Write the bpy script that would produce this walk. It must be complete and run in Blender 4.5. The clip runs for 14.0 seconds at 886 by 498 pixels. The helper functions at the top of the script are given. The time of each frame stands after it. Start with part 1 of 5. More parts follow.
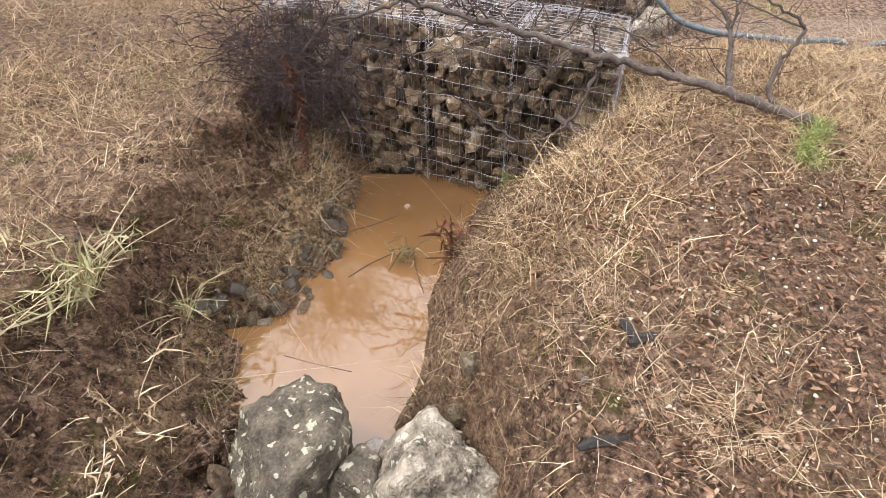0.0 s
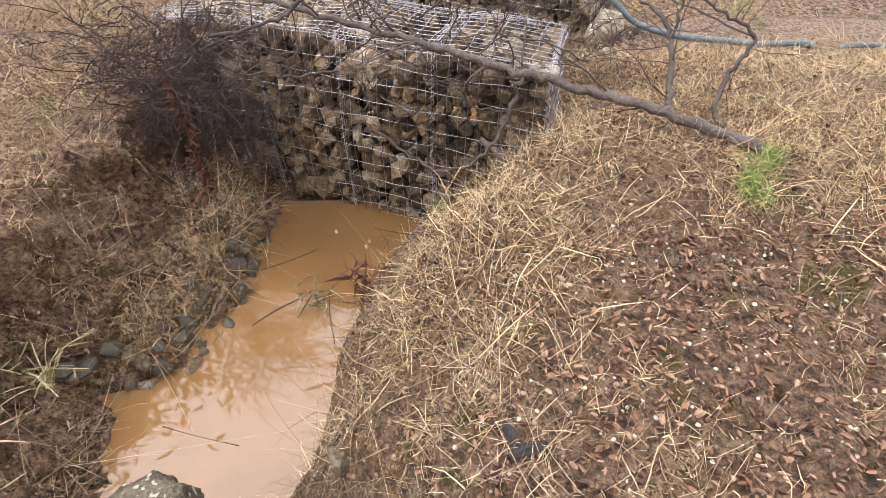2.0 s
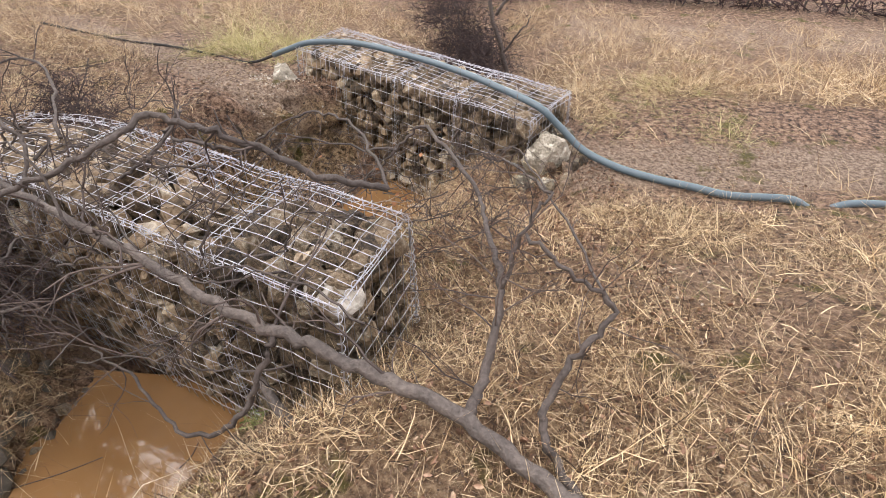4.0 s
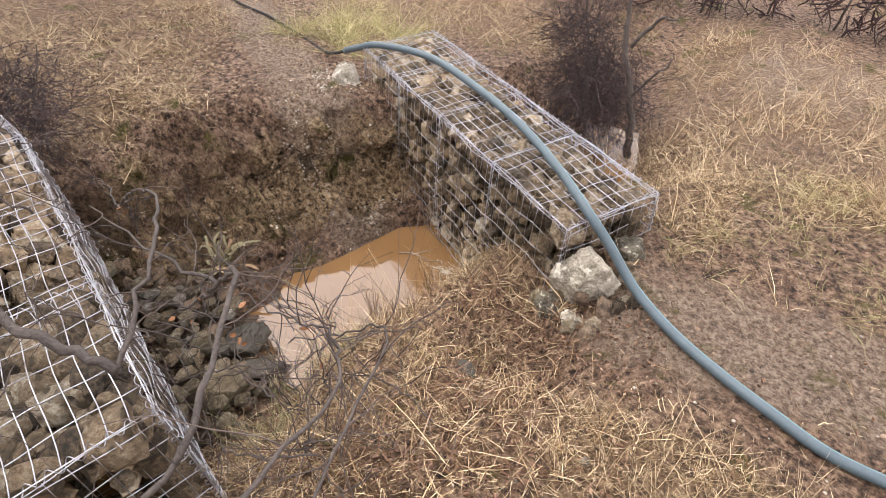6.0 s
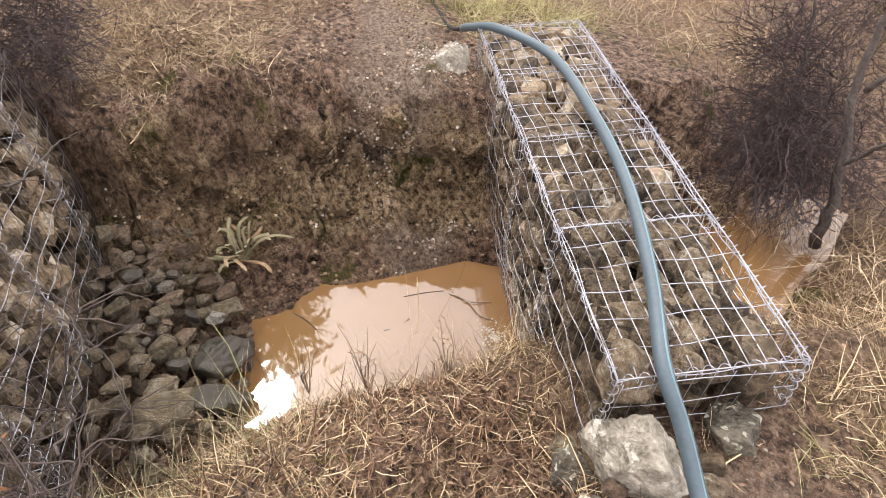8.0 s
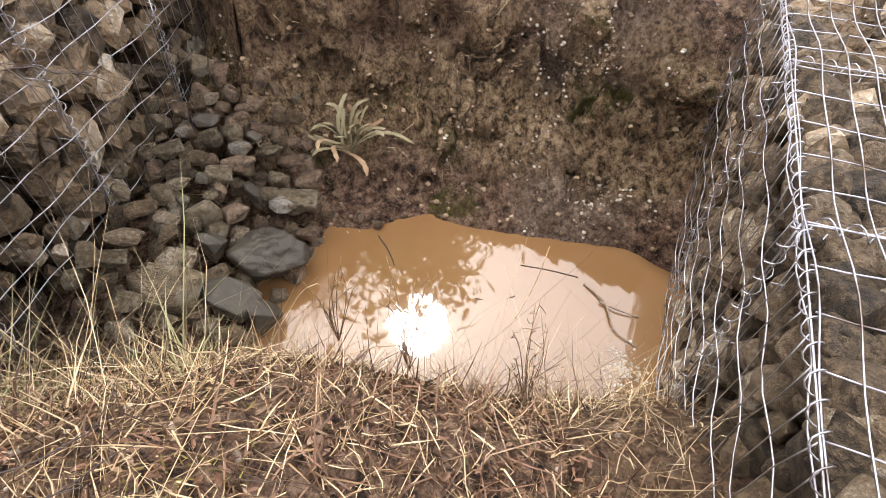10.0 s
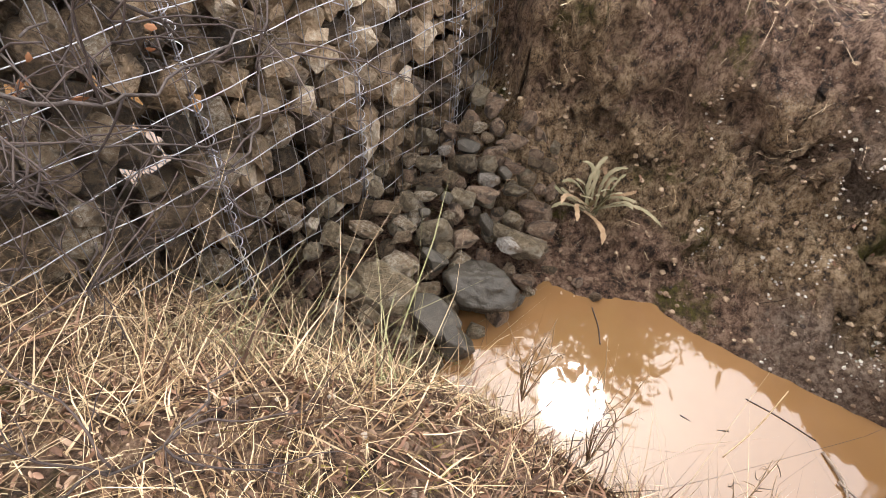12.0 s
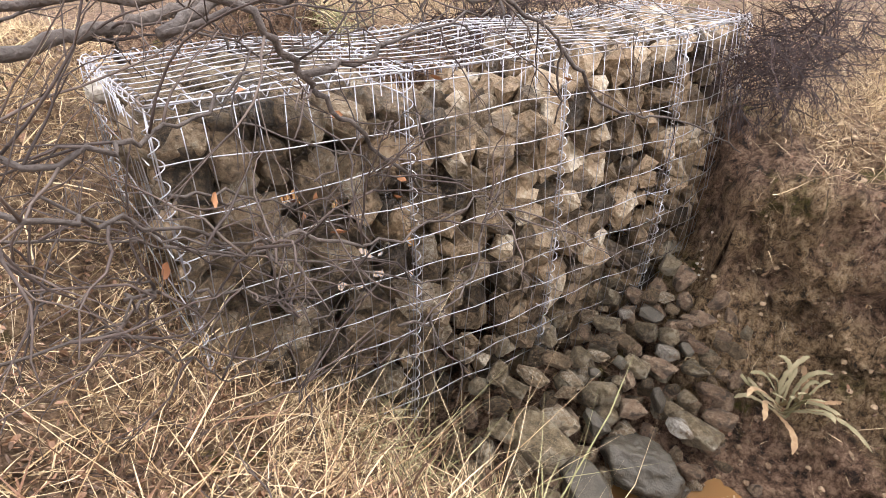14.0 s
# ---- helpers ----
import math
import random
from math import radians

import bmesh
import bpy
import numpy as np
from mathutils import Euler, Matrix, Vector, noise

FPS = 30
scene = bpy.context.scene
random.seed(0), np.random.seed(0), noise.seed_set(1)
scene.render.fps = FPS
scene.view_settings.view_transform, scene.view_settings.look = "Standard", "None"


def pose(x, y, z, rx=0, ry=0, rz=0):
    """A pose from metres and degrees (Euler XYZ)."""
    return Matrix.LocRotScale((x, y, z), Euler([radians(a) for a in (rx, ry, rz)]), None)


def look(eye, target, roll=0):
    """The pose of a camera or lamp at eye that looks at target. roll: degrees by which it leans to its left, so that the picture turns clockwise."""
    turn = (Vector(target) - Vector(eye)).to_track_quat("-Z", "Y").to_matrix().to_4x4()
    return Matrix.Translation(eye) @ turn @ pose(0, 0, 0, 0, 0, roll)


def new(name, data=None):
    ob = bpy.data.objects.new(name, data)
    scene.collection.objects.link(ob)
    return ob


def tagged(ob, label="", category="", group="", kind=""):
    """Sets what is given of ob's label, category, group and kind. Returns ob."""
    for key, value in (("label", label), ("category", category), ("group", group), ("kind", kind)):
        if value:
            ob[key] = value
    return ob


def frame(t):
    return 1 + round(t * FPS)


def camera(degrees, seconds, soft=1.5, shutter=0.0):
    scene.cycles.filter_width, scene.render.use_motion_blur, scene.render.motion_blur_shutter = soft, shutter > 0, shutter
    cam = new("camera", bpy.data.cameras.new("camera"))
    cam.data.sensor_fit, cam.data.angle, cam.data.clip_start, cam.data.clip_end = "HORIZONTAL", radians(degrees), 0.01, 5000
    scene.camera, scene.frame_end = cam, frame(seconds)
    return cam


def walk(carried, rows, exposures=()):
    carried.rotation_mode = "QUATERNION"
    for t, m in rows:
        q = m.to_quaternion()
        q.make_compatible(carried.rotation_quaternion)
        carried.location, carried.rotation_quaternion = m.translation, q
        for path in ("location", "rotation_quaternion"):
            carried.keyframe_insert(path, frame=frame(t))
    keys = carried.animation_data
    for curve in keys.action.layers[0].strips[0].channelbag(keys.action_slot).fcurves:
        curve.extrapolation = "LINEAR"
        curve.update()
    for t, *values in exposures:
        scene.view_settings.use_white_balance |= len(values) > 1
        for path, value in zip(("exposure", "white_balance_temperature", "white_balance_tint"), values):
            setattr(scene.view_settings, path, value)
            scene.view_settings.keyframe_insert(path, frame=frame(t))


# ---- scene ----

cam = camera(75.28, 14.0, soft=0.8)
PATH = [
    (0.0, (0.000, 0.000, 1.420), (0.000, 1.501, 0.098), 0.26),
    (0.5, (-0.014, 0.019, 1.412), (0.004, 1.516, 0.086), 0.18),
    (1.0, (-0.025, 0.040, 1.396), (0.003, 1.534, 0.067), 0.08),
    (1.5, (0.031, 0.119, 1.352), (0.064, 1.611, 0.021), 0.03),
    (2.0, (0.398, 0.429, 1.330), (0.420, 1.926, 0.004), -0.38),
    (2.5, (0.672, 0.765, 1.342), (0.645, 2.289, 0.046), -0.00),
    (3.0, (0.861, 1.091, 1.478), (0.810, 2.616, 0.185), 0.42),
    (3.5, (1.103, 1.340, 1.535), (1.029, 2.874, 0.254), 0.50),
    (4.0, (1.373, 1.648, 1.526), (1.242, 3.185, 0.253), -0.02),
    (4.2, (1.471, 1.826, 1.492), (1.325, 3.362, 0.220), 0.17),
    (6.3, (2.144, 3.257, 1.473), (1.366, 4.492, 0.106), 0.22),
    (6.5, (2.184, 3.380, 1.441), (1.358, 4.582, 0.073), 0.09),
    (7.0, (2.214, 3.654, 1.356), (1.254, 4.750, -0.014), -0.08),
    (7.2, (2.177, 3.770, 1.321), (1.182, 4.819, -0.062), -0.17),
    (9.3, (1.784, 4.512, 0.794), (0.530, 5.052, -0.668), -0.36),
    (9.5, (1.738, 4.555, 0.716), (0.469, 5.023, -0.757), -0.29),
    (10.0, (1.671, 4.628, 0.498), (0.354, 4.891, -0.984), -0.57),
    (10.5, (1.603, 4.595, 0.375), (0.263, 4.674, -1.108), -0.28),
    (11.0, (1.574, 4.566, 0.362), (0.233, 4.491, -1.120), 0.12),
    (11.5, (1.583, 4.549, 0.403), (0.218, 4.340, -1.043), 0.17),
    (12.0, (1.598, 4.517, 0.448), (0.175, 4.139, -0.906), 0.25),
    (12.5, (1.615, 4.493, 0.479), (0.155, 3.907, -0.755), 0.32),
    (13.0, (1.632, 4.483, 0.513), (0.175, 3.715, -0.622), 0.26),
    (13.5, (1.642, 4.469, 0.522), (0.189, 3.578, -0.523), 0.38),
    (14.0, (1.643, 4.467, 0.526), (0.207, 3.490, -0.465), 0.50),
]

walk(cam, [(t, look(eye, target, roll)) for t, eye, target, roll in PATH],
     [(0.0, 1.45), (2.5, 1.45), (4.0, 1.33), (7.0, 1.4), (9.5, 1.5), (11.5, 1.58), (12.5, 1.68), (14.0, 1.84)])

# ---- sky and light: thin bright overcast ----
world = bpy.data.worlds.new("overcast_sky")
scene.world = world
world.use_nodes = True
wn = world.node_tree.nodes
sky = wn.new("ShaderNodeTexSky")
sky.sky_type = "NISHITA"
sky.sun_disc = False
sky.sun_elevation = radians(55)
sky.sun_rotation = radians(-83)
sky.dust_density = 6.0
sky.air_density = 1.0
haze = wn.new("ShaderNodeMixRGB")
haze.inputs[0].default_value = 0.85
haze.inputs[2].default_value = (9.7, 9.2, 9.5, 1)
world.node_tree.links.new(sky.outputs[0], haze.inputs[1])
SUN_TO = Vector((-math.cos(radians(55)) * 0.99, math.cos(radians(55)) * 0.12, math.sin(radians(55))))
# the sun's glow through thin cloud
w_co = wn.new("ShaderNodeTexCoord")
w_dot = wn.new("ShaderNodeVectorMath")
w_dot.operation = "DOT_PRODUCT"
w_dot.inputs[1].default_value = SUN_TO.normalized()
w_pow = wn.new("ShaderNodeMath")
w_pow.operation = "POWER"
w_pow.use_clamp = True
w_pow.inputs[1].default_value = 900
w_wide = wn.new("ShaderNodeMath")
w_wide.operation = "POWER"
w_wide.use_clamp = True
w_wide.inputs[1].default_value = 40
w_a = wn.new("ShaderNodeMath")
w_a.operation = "MULTIPLY"
w_a.inputs[1].default_value = 6
w_b = wn.new("ShaderNodeMath")
w_b.operation = "MULTIPLY_ADD"
w_b.inputs[1].default_value = 3.0
w_sum = wn.new("ShaderNodeMixRGB")
w_sum.blend_type = "ADD"
w_sum.inputs[0].default_value = 1
wl = world.node_tree.links.new
wl(w_co.outputs["Generated"], w_dot.inputs[0])
wl(w_dot.outputs["Value"], w_pow.inputs[0])
wl(w_dot.outputs["Value"], w_wide.inputs[0])
wl(w_pow.outputs[0], w_a.inputs[0])
wl(w_wide.outputs[0], w_b.inputs[0])
wl(w_a.outputs[0], w_b.inputs[2])
wl(haze.outputs[0], w_sum.inputs[1])
wl(w_b.outputs[0], w_sum.inputs[2])
wl(w_sum.outputs[0], wn["Background"].inputs[0])
wn["Background"].inputs[1].default_value = 0.11
sun = new("sun", bpy.data.lights.new("sun", "SUN"))
sun.data.energy = 0.5
sun.data.angle = radians(6)
sun.data.color = (1.0, 0.95, 0.88)
sun.matrix_world = look(SUN_TO * 30, (0, 0, 0))

# ---- materials ----


def material(name, stops, scale=8.0, rough=(0.6, 0.9), bump=0.4, fine=60.0, vary="object", amount=0.5, metal=0.0, spec=0.5, spots=None, punch=0.0):
    """A mottled surface: colour stops over coarse and fine noise, shifted piece by piece."""
    m = bpy.data.materials.new(name)
    m.use_nodes = True
    nt = m.node_tree
    n, l = nt.nodes, nt.links.new
    p = n["Principled BSDF"]
    co = n.new("ShaderNodeTexCoord")
    a = n.new("ShaderNodeTexNoise")
    a.inputs["Scale"].default_value, a.inputs["Detail"].default_value, a.inputs["Roughness"].default_value = scale, 6, 0.65
    b = n.new("ShaderNodeTexNoise")
    b.inputs["Scale"].default_value, b.inputs["Detail"].default_value = fine, 4
    l(co.outputs["Object"], a.inputs["Vector"])
    l(co.outputs["Object"], b.inputs["Vector"])
    mix = n.new("ShaderNodeMath")
    mix.operation = "MULTIPLY_ADD"
    mix.inputs[1].default_value = 0.45
    l(b.outputs["Fac"], mix.inputs[0])
    half = n.new("ShaderNodeMath")
    half.operation = "MULTIPLY"
    half.operation = "MULTIPLY_ADD"
    half.inputs[1].default_value = 0.75 + punch
    half.inputs[2].default_value = -0.5 * punch
    l(a.outputs["Fac"], half.inputs[0])
    l(half.outputs[0], mix.inputs[2])
    last = mix
    if vary:
        if vary == "object":
            src = n.new("ShaderNodeObjectInfo").outputs["Random"]
        else:
            src = n.new("ShaderNodeNewGeometry").outputs["Random Per Island"]
        v = n.new("ShaderNodeMath")
        v.operation = "MULTIPLY_ADD"
        v.inputs[1].default_value = amount
        l(src, v.inputs[0])
        sub = n.new("ShaderNodeMath")
        sub.operation = "SUBTRACT"
        sub.inputs[1].default_value = amount / 2
        l(mix.outputs[0], sub.inputs[0])
        l(sub.outputs[0], v.inputs[2])
        last = v
    ramp = n.new("ShaderNodeValToRGB")
    els = ramp.color_ramp.elements
    while len(els) < len(stops):
        els.new(0.5)
    for e, (pos, col) in zip(els, stops):
        e.position, e.color = pos, (*col, 1)
    l(last.outputs[0], ramp.inputs[0])
    colour = ramp.outputs[0]
    if spots:
        sscale, low, high, scol = spots
        s = n.new("ShaderNodeTexNoise")
        s.inputs["Scale"].default_value, s.inputs["Detail"].default_value = sscale, 5
        l(co.outputs["Object"], s.inputs["Vector"])
        r = n.new("ShaderNodeMapRange")
        r.inputs[1].default_value, r.inputs[2].default_value = low, high
        l(s.outputs["Fac"], r.inputs[0])
        mx = n.new("ShaderNodeMixRGB")
        mx.inputs[2].default_value = (*scol, 1)
        l(r.outputs[0], mx.inputs[0])
        l(colour, mx.inputs[1])
        colour = mx.outputs[0]
    l(colour, p.inputs["Base Color"])
    rr = n.new("ShaderNodeMapRange")
    rr.inputs[3].default_value, rr.inputs[4].default_value = rough
    l(a.outputs["Fac"], rr.inputs[0])
    l(rr.outputs[0], p.inputs["Roughness"])
    p.inputs["Metallic"].default_value = metal
    p.inputs["Specular IOR Level"].default_value = spec
    if bump:
        bp = n.new("ShaderNodeBump")
        bp.inputs["Strength"].default_value, bp.inputs["Distance"].default_value = bump, 0.03
        l(mix.outputs[0], bp.inputs["Height"])
        l(bp.outputs[0], p.inputs["Normal"])
    return m


M_STONE = material("gabion_stone", [(0.2, (0.026, 0.019, 0.012)), (0.4, (0.088, 0.062, 0.036)), (0.55, (0.19, 0.136, 0.08)), (0.7, (0.3, 0.215, 0.13)), (0.84, (0.38, 0.3, 0.2)), (0.99, (0.62, 0.55, 0.43))],
                   scale=9, fine=60, amount=0.6, rough=(0.35, 0.7), bump=1.0, spots=(4.5, 0.54, 0.66, (0.12, 0.088, 0.05)), punch=0.7)
M_STONE_STUFF = material("gabion_stone_fill", [(0.2, (0.026, 0.019, 0.012)), (0.4, (0.088, 0.062, 0.036)), (0.55, (0.19, 0.136, 0.08)), (0.7, (0.3, 0.215, 0.13)), (0.84, (0.38, 0.3, 0.2)), (0.99, (0.62, 0.55, 0.43))],
                         scale=9, fine=60, amount=0.6, rough=(0.35, 0.7), bump=1.0, spots=(4.5, 0.54, 0.66, (0.12, 0.088, 0.05)), vary="island", punch=0.7)
M_PALE = material("pale_stone", [(0.2, (0.13, 0.11, 0.085)), (0.6, (0.35, 0.32, 0.27)), (1.0, (0.66, 0.63, 0.57))], scale=7, fine=50, amount=0.3, bump=0.8, spots=(3.5, 0.5, 0.62, (0.2, 0.155, 0.105)), punch=0.6)
M_TAN = material("tan_stone", [(0.25, (0.05, 0.03, 0.018)), (0.45, (0.165, 0.108, 0.068)), (0.65, (0.28, 0.195, 0.128)), (0.95, (0.46, 0.37, 0.27))], scale=6, fine=55, amount=0.3, rough=(0.35, 0.7), bump=0.9, spots=(3.5, 0.54, 0.64, (0.09, 0.065, 0.045)), punch=0.6)
M_OLIVE = material("olive_stone", [(0.25, (0.034, 0.027, 0.016)), (0.45, (0.115, 0.09, 0.054)), (0.65, (0.23, 0.18, 0.11)), (0.95, (0.42, 0.36, 0.26))], scale=6, fine=55, amount=0.3, rough=(0.3, 0.65), bump=0.9, spots=(3.0, 0.56, 0.66, (0.3, 0.27, 0.2)), punch=0.6)
M_DARK = material("wet_dark_stone", [(0.2, (0.022, 0.02, 0.015)), (0.6, (0.068, 0.06, 0.045)), (1.0, (0.17, 0.145, 0.105))], scale=6, fine=50, amount=0.2, rough=(0.3, 0.6))
M_BOULDER = material("lichen_boulder", [(0.34, (0.022, 0.019, 0.013)), (0.54, (0.085, 0.073, 0.052)), (0.78, (0.2, 0.175, 0.13))], scale=9, fine=80, amount=0.12, bump=1.0,
                     spots=(26.0, 0.59, 0.62, (0.45, 0.44, 0.34)), punch=0.45)
M_BOULDER_PALE = material("pale_lichen_boulder", [(0.34, (0.075, 0.066, 0.05)), (0.52, (0.27, 0.24, 0.185)), (0.76, (0.52, 0.47, 0.385))], scale=8, fine=80, amount=0.12, bump=1.0,
                          spots=(20.0, 0.58, 0.64, (0.6, 0.56, 0.47)), punch=0.5)
M_WIRE = material("galvanised_wire", [(0.2, (0.32, 0.33, 0.37)), (0.8, (0.62, 0.63, 0.68))], scale=30, rough=(0.25, 0.5), bump=0, vary="", metal=1.0, spots=(7.0, 0.56, 0.66, (0.2, 0.17, 0.15)))
M_GRASS = material("dry_grass", [(0.1, (0.038, 0.022, 0.013)), (0.36, (0.17, 0.1, 0.05)), (0.6, (0.42, 0.28, 0.14)), (0.84, (0.8, 0.64, 0.4))], scale=2, fine=20, vary="island", amount=1.15, rough=(0.6, 0.8), bump=0)
M_THATCH = material("old_straw", [(0.12, (0.026, 0.016, 0.011)), (0.4, (0.115, 0.071, 0.042)), (0.68, (0.31, 0.2, 0.107)), (0.9, (0.64, 0.49, 0.31))], scale=2, fine=20, vary="island", amount=1.15, rough=(0.6, 0.85), bump=0)
M_GREEN = material("green_weed", [(0.1, (0.07, 0.11, 0.03)), (0.5, (0.17, 0.23, 0.06)), (0.9, (0.36, 0.38, 0.14))], scale=5, fine=30, vary="island", amount=0.6, rough=(0.5, 0.7), bump=0)
M_SAGE = material("pale_sage_leaf", [(0.15, (0.075, 0.075, 0.032)), (0.5, (0.18, 0.165, 0.085)), (0.9, (0.4, 0.34, 0.21))], scale=5, fine=30, vary="island", amount=0.5, bump=0.2)
M_VINE = material("pale_green_vine", [(0.1, (0.11, 0.12, 0.04)), (0.5, (0.24, 0.235, 0.105)), (0.9, (0.46, 0.42, 0.25))], scale=5, fine=30, vary="island", amount=0.6, bump=0)
M_LEAF = material("fallen_leaf", [(0.05, (0.04, 0.024, 0.016)), (0.42, (0.15, 0.085, 0.05)), (0.72, (0.25, 0.135, 0.08)), (0.92, (0.31, 0.18, 0.11)), (1.0, (0.42, 0.3, 0.2))], scale=4, fine=30, vary="island", amount=0.85, rough=(0.4, 0.7), bump=0)
M_RUSSET = material("russet_leaf", [(0.1, (0.14, 0.055, 0.025)), (0.6, (0.3, 0.13, 0.055)), (1.0, (0.45, 0.24, 0.12))], scale=8, amount=0.5, bump=0.1)
M_RED = material("red_brown_dry_plant", [(0.1, (0.05, 0.02, 0.012)), (0.6, (0.12, 0.046, 0.024)), (1.0, (0.22, 0.1, 0.05))], scale=8, vary="island", amount=0.5, bump=0)
M_BARK = material("grey_bark", [(0.3, (0.026, 0.02, 0.018)), (0.55, (0.078, 0.064, 0.056)), (0.85, (0.18, 0.15, 0.13))], scale=9, fine=70, vary="", bump=0.7)
M_LIMB = material("dark_grey_bark", [(0.3, (0.022, 0.016, 0.014)), (0.55, (0.058, 0.046, 0.04)), (0.85, (0.12, 0.098, 0.085))], scale=9, fine=70, vary="", bump=0.7)
M_TWIG = material("dark_twig", [(0.2, (0.025, 0.018, 0.016)), (0.6, (0.065, 0.047, 0.041)), (1.0, (0.15, 0.115, 0.095))], scale=9, fine=70, vary="island", amount=0.5, bump=0.2)
M_BRUSH = material("dark_brush", [(0.2, (0.012, 0.007, 0.008)), (0.6, (0.034, 0.02, 0.02)), (1.0, (0.09, 0.056, 0.05))], scale=9, fine=70, vary="island", amount=0.5, bump=0)
M_HEDGE = material("red_brown_brush", [(0.2, (0.012, 0.005, 0.005)), (0.6, (0.034, 0.015, 0.015)), (1.0, (0.08, 0.042, 0.04))], scale=9, fine=70, vary="island", amount=0.5, bump=0)
M_PEBBLE = material("pebble", [(0.1, (0.1, 0.075, 0.055)), (0.5, (0.2, 0.15, 0.11)), (0.97, (0.52, 0.46, 0.38))], scale=8, fine=40, vary="island", amount=0.75, bump=0.2)
M_QUARTZ = material("pale_grit", [(0.2, (0.3, 0.25, 0.19)), (0.6, (0.52, 0.47, 0.39)), (1.0, (0.75, 0.71, 0.63))], scale=9, vary="island", amount=0.5, bump=0.2)
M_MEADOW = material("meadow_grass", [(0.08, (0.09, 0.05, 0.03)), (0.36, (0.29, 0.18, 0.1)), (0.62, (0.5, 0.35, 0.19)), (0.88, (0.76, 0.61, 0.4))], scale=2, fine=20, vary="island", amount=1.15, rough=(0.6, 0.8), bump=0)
M_STRAW = material("bleached_straw", [(0.1, (0.3, 0.21, 0.12)), (0.5, (0.54, 0.41, 0.25)), (0.9, (0.82, 0.7, 0.5))], scale=2, fine=20, vary="island", amount=0.7, rough=(0.5, 0.75), bump=0)
M_SPRING = material("yellow_green_grass", [(0.1, (0.13, 0.12, 0.04)), (0.45, (0.34, 0.31, 0.12)), (0.8, (0.66, 0.58, 0.31))], scale=2, fine=20, vary="island", amount=0.8, bump=0)
M_MOSS = material("yellow_moss", [(0.1, (0.05, 0.045, 0.012)), (0.5, (0.2, 0.165, 0.035)), (0.9, (0.36, 0.3, 0.08))], scale=6, fine=40, vary="island", amount=0.7, bump=0)
M_CLOD = material("soil_clod", [(0.12, (0.05, 0.032, 0.02)), (0.5, (0.25, 0.165, 0.1)), (0.85, (0.42, 0.31, 0.2))], scale=24, fine=90, vary="island", amount=0.7, bump=0.6)
M_CRUMB = material("soil_crumb", [(0.1, (0.018, 0.011, 0.007)), (0.5, (0.1, 0.062, 0.038)), (0.85, (0.23, 0.15, 0.097)), (0.99, (0.32, 0.23, 0.16))], scale=20, fine=80, vary="island", amount=0.8, bump=0.3)
M_DRIFT = material("bleached_wood", [(0.3, (0.16, 0.12, 0.09)), (0.55, (0.32, 0.25, 0.19)), (0.85, (0.5, 0.42, 0.33))], scale=9, fine=70, vary="", bump=0.5)
M_CHAR = material("charred_wood", [(0.2, (0.008, 0.008, 0.008)), (0.8, (0.03, 0.028, 0.027))], scale=12, vary="", bump=0.6)
M_PIPE = material("blue_grey_pipe", [(0.2, (0.058, 0.082, 0.1)), (0.8, (0.098, 0.136, 0.158))], scale=14, fine=90, vary="", rough=(0.35, 0.6), bump=0.05)
M_STRIPE = material("pale_pipe_stripe", [(0.2, (0.11, 0.19, 0.21)), (0.8, (0.16, 0.26, 0.28))], scale=14, vary="", rough=(0.35, 0.6), bump=0)


